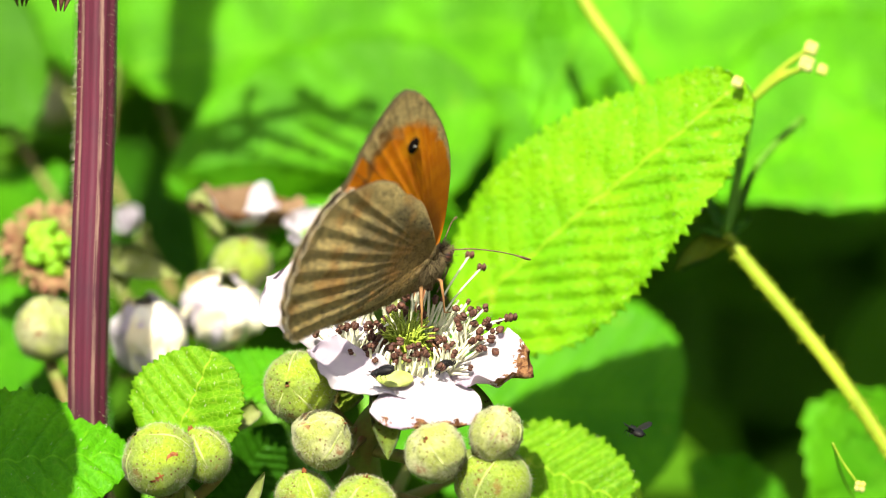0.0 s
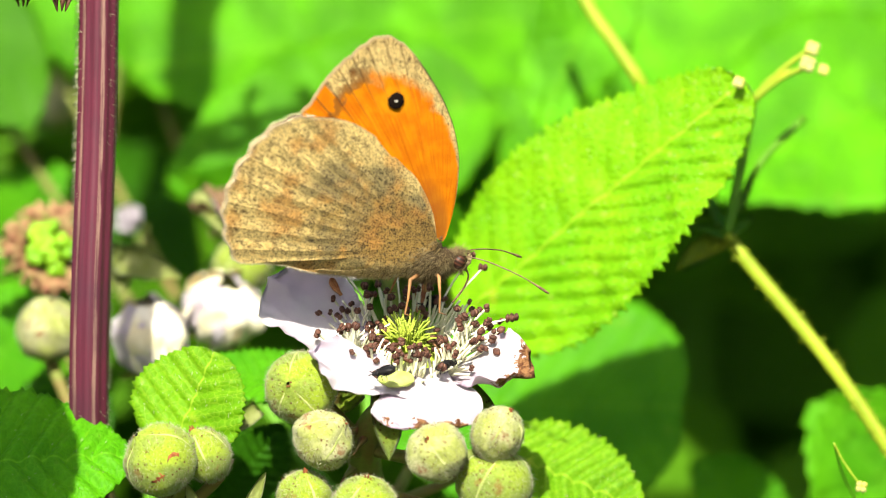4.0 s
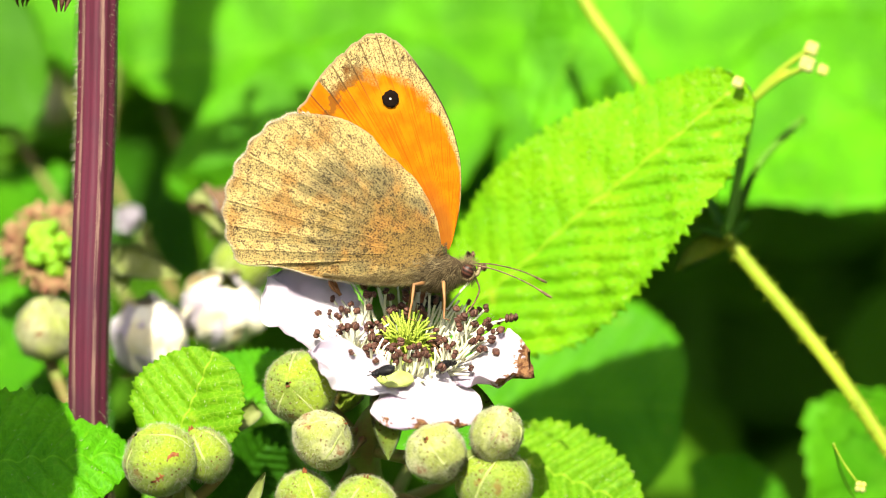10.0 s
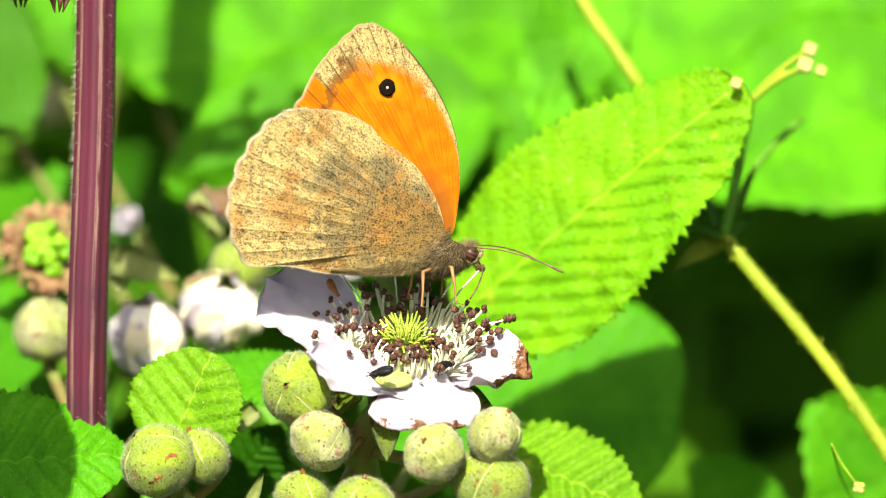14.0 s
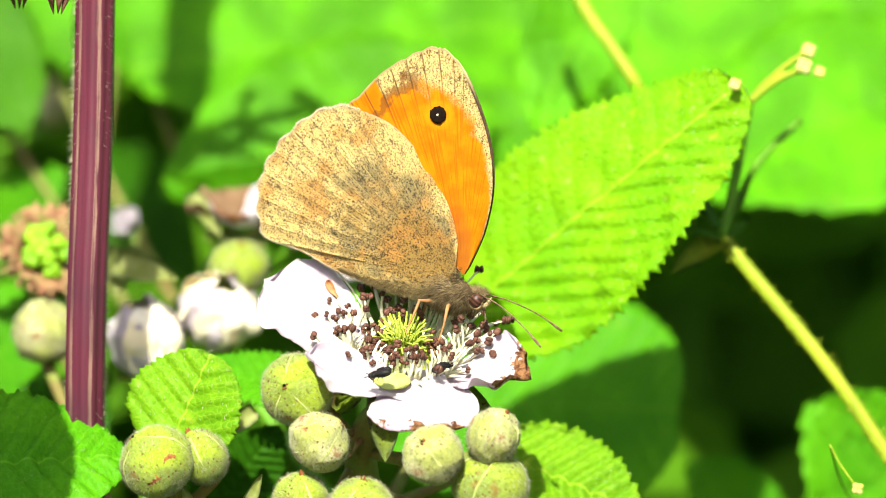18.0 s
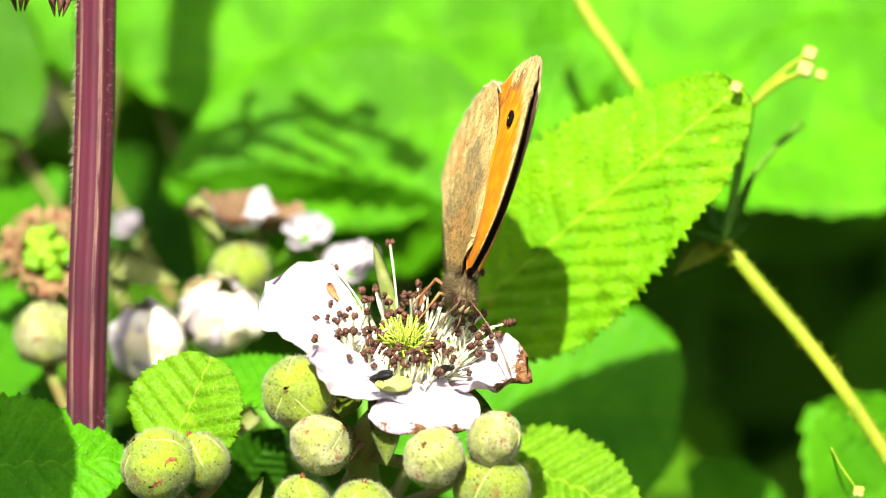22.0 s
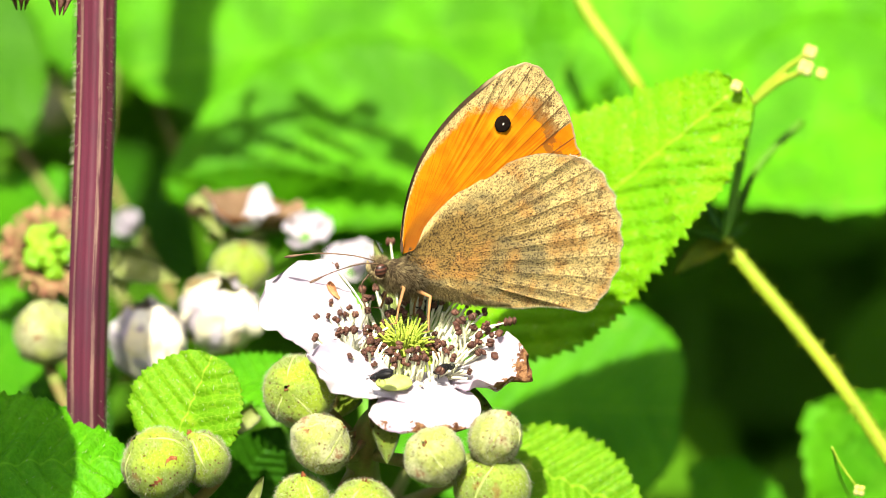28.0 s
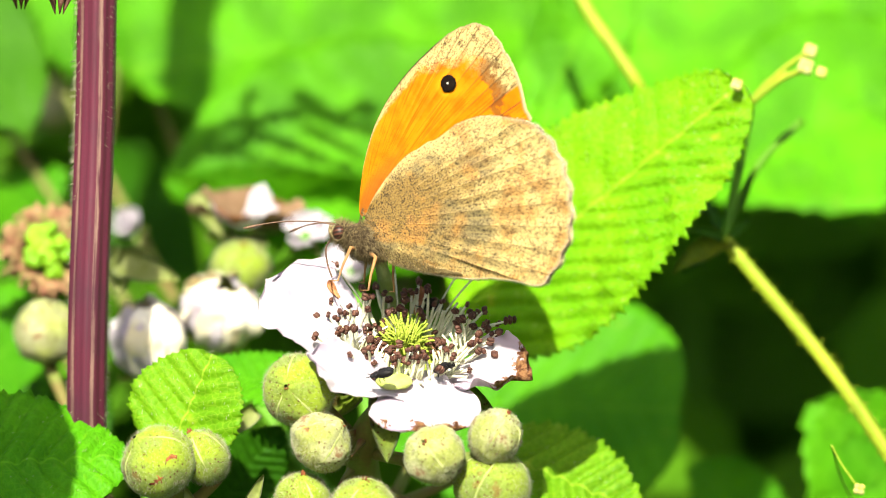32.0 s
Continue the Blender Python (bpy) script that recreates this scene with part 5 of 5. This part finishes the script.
# ---- bedstraw ----
def bedstraw():
    t = thing("bedstraw_stalk", "slender lime-green bedstraw stalk with whorled leaves and tiny buds", "plant", SITE.copy())
    node = site(28.93, 0.92, 28)
    low = site(49.13, -26.35, 22)
    foot = rooted(low, (20, 30, 0))
    main = bend(foot, low, n=8)[:-1] + spline([low, site(39.95, -12.57, 24), node], 14)
    bm = bmesh.new()
    rings = tube(bm, main, 0.72, 12, twist=lambda g: 1 + 0.16 * math.cos(4 * g))
    part("stem", bm, LIME, t)
    bm = bmesh.new()
    rng = random.Random(3)
    roots = []
    for _ in range(260):
        i = rng.randrange(8, len(main) - 1)
        p = main[i].lerp(main[i + 1], rng.random())
        d = Vector((rng.uniform(-1, 1), rng.uniform(-1, 1), rng.uniform(-1, 1))).normalized()
        roots.append((p + d * 0.9, d))
    hairs(bm, roots, 0.7, 0.07, 0.2, rng)
    tagged(part("prickle", bm, LIME, t), "tiny hooked prickles", kind="stuff")
    up = spline([node, site(30.31, 7.52, 28), site(31.63, 14.69, 27)], 8)
    bm = bmesh.new()
    tube(bm, up, 0.55, 10)
    part("branch", bm, BEDGREEN, t)
    bm = bmesh.new()
    tube(bm, spline([node, site(32.2, 8.09, 32), site(36.79, 12.97, 36)], 8), 0.4, 8)
    part("branch", bm, BEDGREEN, t)
    for tip, r in ((site(37.65, 20.03, 25), 0.3), (site(37.54, 18.31, 25), 0.32), (site(35.36, 17.85, 26), 0.4), (site(26.17, 17.16, 25), 0.28), (site(30.19, 16.59, 18), 0.28)):
        bm = bmesh.new()
        tube(bm, spline([up[-1], up[-1].lerp(tip, 0.5) + Vector((0, 0, 0.6)), tip], 5), r, 8)
        part("twig", bm, LIME, t)
    for c, r in ((site(37.65, 20.03, 25), 18), (site(37.2, 18.43, 24), 20), (site(38.8, 17.85, 25), 14), (site(26.17, 17.28, 25), 14), (site(27.44, 17.56, 26), 10), (site(30.19, 16.59, 16), 15)):
        bm = bmesh.new()
        rr = r * 0.045
        for k in range(4):
            g = k * math.pi / 2 + 0.4
            ball(bm, c + Vector((math.cos(g), 0.3 * math.sin(g), math.sin(g))) * rr * 0.5, (rr * 0.6, rr * 0.55, rr * 0.6), 10, 8, 0.15, k)
        part("floret", bm, FLORET, t, "tiny pale yellow floret")
    sprig = [site(39.84, -20.03, 12), site(40.87, -21.98, 12), site(42.65, -24.51, 12)]
    sprout = thing("bedstraw_sprig", "thin bedstraw sprig with one pale floret", "plant", SITE.copy())
    bm = bmesh.new()
    tube(bm, bend(rooted(site(44.54, -29.79, 26)), site(44.54, -29.79, 26), n=6)[:-1] + spline([site(44.54, -29.79, 26), site(41.1, -24.05, 20)] + sprig[:1], 6), 0.12, 7)
    part("stem", bm, BEDGREEN, sprout)
    bm = bmesh.new()
    tube(bm, spline(sprig, 6), 0.1, 7)
    part("twig", bm, LIME, sprout)
    bm = bmesh.new()
    for k in range(4):
        g = k * math.pi / 2 + 0.6
        ball(bm, sprig[-1] + Vector((math.cos(g), 0.2, math.sin(g))) * 0.35, (0.35, 0.32, 0.35), 10, 8, 0.15, k)
    part("floret", bm, FLORET, sprout, "tiny pale yellow floret")
    for tip, w in ((site(24.74, 1.49, 22), 2.2), (site(24.74, -1.66, 30), 2.6), (site(32.2, 8.09, 30), 1.3), (site(26.17, 6.37, 36), 1.4), (site(31.34, 2.35, 38), 1.8), (site(24.45, -3.1, 24), 2.4), (site(23.65, -2.93, 22), 3.6)):
        m = frame_from(node * MM, tip - node, Vector((0.1, -0.8, 0.6)))
        # widest leaf is lime, not dark green: sunlight carried by its colour
        part("leaf", sepal_mesh((tip - node).length, w, 0.05, w), LIME if w > 3 else BEDGREEN, t, "whorled leaf with its sunlight put into a lime colour" if w > 3 else "narrow dark green whorled leaf", m=m)
    return t


bedstraw()


def straw():
    t = thing("lime_stem", "bare lime-green plant stem in the sun", "stem", SITE.copy())
    pts = spline([site(11.25, 32.2, 46), site(14.69, 24.74, 44), site(17.85, 20.15, 42), site(20.55, 15.56, 42), site(21.01, 10.39, 54), site(17.56, 1.21, 64)], 8)
    pts += bend(pts[-1], rooted(pts[-1], (0, 60, 0)), n=10)[1:]
    bm = bmesh.new()
    tube(bm, pts, 0.7, 10)
    part("stem", bm, LIME, t)


straw()


# ---- spent flowers behind ----
def spent_flower(label, centre, r, petals, seed, face=(0.1, -0.5, 0.85), core=True):
    """A fading flower: green core, ring of brown stamens, some pale sepals."""
    rng = random.Random(seed)
    m = frame_from(centre, Vector(face).cross(Vector((0.2, 0.9, 0.3))), face)
    t = thing("spent_flower", label, "flower", mm_matrix(m), "spent bramble flowers")
    if core:
        for k in range(34):
            g, q = rng.uniform(0, 6.283), math.sqrt(rng.random())
            bm = bmesh.new()
            ball(bm, Vector((math.cos(g) * q, math.sin(g) * q, 0.9 - 0.5 * q * q)) * r * 0.55, (r * 0.15,) * 3, 8, 6)
            part("drupelet", bm, DRUPELET, t)
        bm = bmesh.new()
        for k in range(190):
            g = rng.uniform(0, 6.283)
            a = Vector((math.cos(g), math.sin(g), 0))
            tube(bm, [a * r * 0.45, a * r * 0.8 + Vector((0, 0, r * 0.25)), a * r * rng.uniform(0.85, 1.15) + Vector((0, 0, r * rng.uniform(-0.1, 0.5)))], [0.12, 0.12, 0.3], 5)
        tagged(part("withered_stamen", bm, ANTHER_OLD, t, "withered brown stamens"), kind="stuff")
    for k in range(petals):
        g = 2 * math.pi * (k + 0.3 * rng.random()) / max(1, petals)
        mm = frame_from(Vector((math.cos(g), math.sin(g), -0.3)) * r * 0.3 * MM, Vector((math.cos(g), math.sin(g), -0.35)), Vector((0, 0, 1)))
        part("sepal", sepal_mesh(r * 1.3, r * 0.8, 0.1, k + seed), BUD_EDGE, t, "pale downy sepal", m=mm)
    bm = bmesh.new()
    ball(bm, (0, 0, -r * 0.35), (r * 0.45, r * 0.45, r * 0.3), 12, 8)
    end = m.inverted() @ nearest_cane(Vector(centre))
    tube(bm, bend((0, 0, -r * 0.4), end, Vector((0, 0, -1))), 0.7, 7)
    part("pedicel", bm, BEDGREEN, t)
    return t


def pale_bud(label, centre, radii, mat, seed, root, tilt=0):
    c = Vector(centre)
    t = thing("pale_bud", label, "bud", mm_matrix(Matrix.Translation(c)), "pale buds behind")
    bm = bmesh.new()
    ball(bm, (0, 0, 0), radii, 20, 14, 0.15, seed, Euler((0, radians(tilt), 0)).to_matrix())
    part("petals", bm, mat, t)
    for k in range(4):
        g = 2 * math.pi * k / 4 + seed
        m = frame_from(Vector((math.cos(g) * radii[0] * 0.5, math.sin(g) * radii[1] * 0.5, -radii[2] * 0.8)) * MM, Vector((math.cos(g), math.sin(g), -0.2)), Vector((0, 0, 1)))
        part("sepal", sepal_mesh(radii[0] * 0.9, radii[0] * 0.7, 0.2, k), BUD_EDGE, t, m=m)
    bm = bmesh.new()
    end = Vector(root) - c
    tube(bm, bend((0, 0, -radii[2] * 0.8), end, Vector((0, 0, -1.5))), 0.7, 7)
    part("pedicel", bm, BEDGREEN, t)


spent_flower("spent bramble flower with green core and reddish stamens", site(-39.95, -0.63, 40), 5.0, 2, 31, (0.35, -0.85, 0.35))


def fading_flower(label, centre, r, face, count, mats, seed, lift=(0.2, 0.9)):
    """Crumpled petals folded into a loose cup on a short stalk."""
    rng = random.Random(seed)
    m = frame_from(centre, Vector(face).cross(Vector((0.2, 0.9, 0.3))), face)
    t = thing("fading_flower", label, "flower", mm_matrix(m), "fading bramble flowers")
    for k in range(count):
        g = 2 * math.pi * (k + 0.4 * rng.random()) / count
        up = rng.uniform(*lift)
        way = Vector((math.cos(g) * math.cos(up), math.sin(g) * math.cos(up), math.sin(up)))
        nn = Vector((-math.cos(g) * math.sin(up), -math.sin(g) * math.sin(up), math.cos(up)))
        me = petal_mesh(r * rng.uniform(1.0, 1.15), r * rng.uniform(1.25, 1.5), 1.3, 0.28, 0.10 * r, seed + k, 0.0)
        part_mesh("petal", me, mats[k % len(mats)], t, m=frame_from(Vector((math.cos(g), math.sin(g), 0)) * 0.2 * r * MM, way, nn))
    for k in range(4):
        g = 2 * math.pi * (k + 0.5) / 4
        mm = frame_from(Vector((0, 0, -0.25 * r * MM)), Vector((math.cos(g), math.sin(g), -0.15)), Vector((0, 0, 1)))
        part("sepal", sepal_mesh(r * 0.9, r * 0.55, 0.12, k + seed), BUD_EDGE, t, "pale downy sepal", m=mm)
    bm = bmesh.new()
    tube(bm, bend((0, 0, 0), m.inverted() @ nearest_cane(Vector(centre)), Vector((0, 0, -1.2))), [1.0, 0.9, 0.8, 0.75, 0.7, 0.7, 0.7, 0.7, 0.7], 7)
    part("pedicel", bm, BEDGREEN, t)
    return t


PETAL_DEAD = plain("dead_brown_petal", (0.24, 0.15, 0.08), (0.12, 0.07, 0.035), 300, 1500, 0.8)
fading_flower("withering bramble flower with brown crumpled petals", site(-19.75, 2.47, 46), 5.28, (0.1, -0.3, 0.95), 5, (PETAL_DEAD, PETAL_OLD), 41, (-0.2, 0.25))


def closed_flower(label, centre, rx, rz, face, seed, mats):
    """Broad petals wrapped round each other into a loose ball."""
    rng = random.Random(seed)
    m = frame_from(centre, Vector(face).cross(Vector((0.2, 0.9, 0.3))), face)
    t = thing("closed_flower", label, "flower", mm_matrix(m), "fading bramble flowers")
    for k in range(6):
        verts, faces, uvs = [], [], []
        lift = 1 + 0.05 * (k % 3) + rng.uniform(-0.03, 0.03)
        for layer in (0.0, -0.05):
            for j in range(15):
                v = j / 14
                th = math.pi * (0.96 - 0.84 * v)
                for i in range(13):
                    s = i / 6 - 1
                    ph = 2 * math.pi * k / 6 + s * 0.85 * (0.7 + 0.3 * math.sin(math.pi * v))
                    q = Vector((math.sin(th) * math.cos(ph), math.sin(th) * math.sin(ph), math.cos(th)))
                    rr = lift * (1 + 0.20 * noise.noise(q * 1.9 + Vector((seed, k, 0))) + 0.10 * noise.noise(q * 5) + 0.09 * s * s) + layer
                    verts.append(Vector((q.x * rx, q.y * rx, q.z * rz)) * rr * MM)
                    uvs.append((max(v, abs(s) * 0.85), s))
        for layer in (0, 195):
            for j in range(14):
                for i in range(12):
                    o = layer + j * 13 + i
                    faces.append((o, o + 1, o + 14, o + 13))
        me = bpy.data.meshes.new("petal")
        me.from_pydata(verts, [], faces)
        lay = me.uv_layers.new(name="UVMap")
        for lp in me.loops:
            lay.data[lp.index].uv = uvs[lp.vertex_index]
        part_mesh("petal", me, mats[k % len(mats)], t)
    for k in range(4):
        g = 2 * math.pi * (k + 0.5) / 4
        part("sepal", sepal_mesh(rx * 1.1, rx * 0.6, 0.12, k + seed), BUD_EDGE, t, "pale downy sepal", m=frame_from(Vector((0, 0, -0.9 * rz * MM)), Vector((math.cos(g), math.sin(g), -0.15)), Vector((0, 0, 1))))
    bm = bmesh.new()
    tube(bm, bend((0, 0, -0.9 * rz), m.inverted() @ nearest_cane(Vector(centre)), Vector((0, 0, -1.2))), 0.8, 7)
    part("pedicel", bm, BEDGREEN, t)


closed_flower("white bramble flower closing over with orange-brown tips", site(-22.16, -6.49, 38), 4.02, 3.56, (0.25, -0.5, 0.83), 42, (PETAL_WARM, PETAL_OLD, PETAL_WARM))
closed_flower("white fading petals half in shade", site(-29.62, -9.36, 34), 3.67, 4.02, (-0.1, -0.35, 0.9), 43, (PETAL_WARM, PETAL, PETAL_WARM))
fading_flower("white petals in full sun", site(-13.32, 0.92, 42), 2.64, (0.0, -0.6, 0.8), 5, (PETAL,), 44, (0.1, 0.8))
fading_flower("white sunlit petals behind the open flower", site(-8.73, -2.12, 40), 2.9, (0.0, -0.7, 0.7), 5, (PETAL,), 48, (0.1, 0.9))
fading_flower("small white fading flower", site(-31.46, 1.55, 62), 2.5, (-0.1, -0.5, 0.85), 5, (PETAL,), 45, (0.4, 1.2))
bud("round pale green bramble bud behind the flower", site(-20.2, -2.12, 42), 3.21, (0.1, -0.6, 0.8), nearest_cane(site(-20.2, -2.12, 42)), 0, 46)
bud("pale green bramble bud below a spent flower", site(-39.95, -8.55, 34), 3.4, (0.1, -0.6, 0.8), nearest_cane(site(-39.95, -8.55, 34)), 0, 47, 1.0, BUD_GREY)
pale_bud("whitish bud in the shade of the stem", site(-39.0, 14.69, 104), (2.3, 2.3, 3.33), BUD_GREY, 7, site(-56.0, 8.0, 125))


def loose_sepals():
    """Pale pointed sepals of the old flower beside the purple stem."""
    for base, tip, w in ((site(-32.83, -1.66, 36), site(-26.35, -3.67, 34), 4.3), (site(-25.03, 5.51, 44), site(-21.93, 0.63, 42), 2.41), (site(-32.09, 0.06, 37), site(-32.66, -5.11, 36), 4.02), (site(-18.48, -16.59, 13), site(-22.5, -19.8, 12), 2.3), (site(-19.75, -27.21, 2), site(-17.79, -23.02, 2), 1.72), (site(-24.8, -27.21, 1), site(-26.06, -24.17, 0), 1.49)):
        t = thing("old_sepal", "pale green pointed sepal of an old flower", "sepal", mm_matrix(frame_from(base, tip - base, Vector((0.1, -0.9, 0.4)))), "old sepals")
        part("sepal", sepal_mesh((tip - base).length, w, 0.08, w), BUD_EDGE, t)


loose_sepals()


# ---- moving things ----
PATH = [(0.0, -0.82, -2.50, -0.12, 28.5, -23.5, 44.9),
        (1.0, -0.76, -0.97, -0.60, 22.2, -21.2, 44.6),
        (1.5, -0.11, -0.73, -0.28, 25.6, -15.9, 32.9),
        (2.0, 0.65, -2.53, -0.92, 20.9, -11.7, 36.4),
        (2.5, 0.76, -1.95, 0.04, 27.0, -13.3, 34.8),
        (3.0, 0.73, -2.56, -0.41, 18.9, -9.1, 29.0),
        (3.5, 0.46, -3.73, 0.19, 21.0, -3.3, 25.1),
        (5.5, -1.21, 0.01, -0.54, 20.6, -2.7, -17.1),
        (6.0, 0.32, -0.23, -1.79, 16.6, 4.8, -16.0),
        (6.5, -0.33, -0.05, -1.42, 14.7, 6.6, -17.5),
        (7.0, -0.00, -0.01, -2.47, 16.6, 12.6, -15.3),
        (7.5, 0.01, 0.00, -2.46, 16.8, 13.2, -16.8),
        (8.0, 1.17, -0.48, -2.55, 8.8, 11.8, -16.3),
        (8.5, 1.32, -0.01, -2.74, 13.3, 14.2, -13.1),
        (9.0, 1.94, 0.10, -2.69, 13.4, 12.1, -11.3),
        (9.5, 1.44, -0.04, -0.63, 9.7, 0.6, -2.6),
        (10.0, 0.81, -0.03, -0.59, 8.2, -0.2, 1.5),
        (10.5, -0.20, -0.57, 0.82, 14.3, -8.6, 11.3),
        (11.0, 0.81, 0.24, -0.89, 12.9, 0.2, 5.6),
        (11.5, 0.95, -1.71, -0.76, 20.7, -3.8, 19.5),
        (12.0, -0.31, 0.13, 0.68, 23.8, -9.0, 11.5),
        (12.5, 0.22, -0.71, 0.85, 23.0, -8.3, 18.1),
        (13.0, 1.15, 0.20, 0.58, 18.0, -8.2, 8.6),
        (13.5, 1.49, -1.66, 0.58, 14.7, -2.6, 13.3),
        (14.0, 1.18, -1.27, 1.05, 7.0, -5.1, 13.9),
        (14.5, 2.53, -0.91, -0.88, 5.6, 10.9, -16.1),
        (17.0, 2.36, -0.11, -2.92, 7.6, 15.8, -16.8),
        (17.5, 3.57, -0.15, -2.74, 10.2, 11.9, -15.9),
        (18.0, 2.66, -0.05, -2.97, 8.7, 14.0, -11.7),
        (18.5, 3.93, 0.15, -2.43, 16.3, 12.0, -9.2),
        (19.0, 2.33, -0.81, -2.60, 5.3, 19.7, -26.6),
        (19.5, 4.10, -0.86, -3.44, 1.5, 23.2, -51.8),
        (20.0, 2.94, -1.17, -2.51, 5.1, 19.1, -53.2),
        (20.5, 2.78, -0.86, -3.77, 3.6, 28.0, -56.7),
        (21.0, 2.85, -0.89, -4.30, 0.1, 34.1, -58.7),
        (21.5, 2.94, -1.37, -2.98, -13.4, 33.1, -74.9),
        (22.0, 3.00, -1.04, -2.78, -17.4, 31.2, -83.5),
        (22.3, 2.35, -0.05, -2.37, -27.1, 32.7, -107.3),
        (22.6, 2.02, -1.50, -2.45, -21.3, 8.8, -114.1),
        (23.0, 1.41, -1.49, -3.88, -26.2, 11.6, -123.9),
        (23.5, 1.29, -0.48, -4.18, -25.7, 12.3, -123.7),
        (24.0, 0.73, -0.99, -3.49, -27.5, 9.1, -126.7),
        (24.5, -0.14, -0.33, -3.86, -26.4, 8.7, -130.1),
        (25.0, -0.89, -0.74, -3.13, -25.2, 5.9, -132.3),
        (25.5, -3.21, -0.24, -3.50, -21.5, 9.1, -141.0),
        (27.5, -3.87, -0.35, -1.11, -18.4, -7.2, -155.4),
        (28.0, -3.87, -0.91, -0.58, -15.1, -12.9, -159.7),
        (28.5, -4.13, -1.01, -0.45, -15.8, -13.1, -159.7),
        (29.0, -4.34, -0.65, -1.30, -14.4, -9.9, -156.0),
        (29.2, -3.45, -0.49, 0.80, -15.7, -27.0, -163.4),
        (29.5, -5.72, 0.77, 0.43, 21.3, -25.2, -194.0),
        (30.0, -5.48, 0.36, 1.82, 13.1, -31.4, -179.0),
        (30.5, -6.16, 0.12, 1.47, 8.2, -24.9, -204.2),
        (31.0, -6.64, -0.75, 2.00, 4.7, -23.6, -201.5),
        (31.5, -6.43, -0.11, 2.00, 7.1, -23.5, -204.7),
        (32.0, -7.85, -1.54, 2.94, 1.9, -15.6, -206.6)]
HOP = [(0.0, site(19.86, -18.88, 4), 0, -20, 120), (0.1, site(17.85, -12.4, 5), 0, -20, 125), (0.2, site(9.82, -5.8, 6), 0, -15, 150), (0.3, site(6.08, -4.53, 7), 0, -10, 150), (0.5, site(1.78, -3.39, 10), 0, 0, 160), (0.7, site(-0.8, -5.97, 6), 0, 0, 170), (32.0, site(-0.8, -5.97, 6), 0, 0, 170)]


def motions():
    walk(insect, [(t, SITE @ pose(x * MM, y * MM, z * MM, rx, ry, rz)) for t, x, y, z, rx, ry, rz in PATH])
    walk(flier, [(t, SITE @ pose(p.x * MM, p.y * MM, p.z * MM, rx, ry, rz)) for t, p, rx, ry, rz in HOP])


motions()
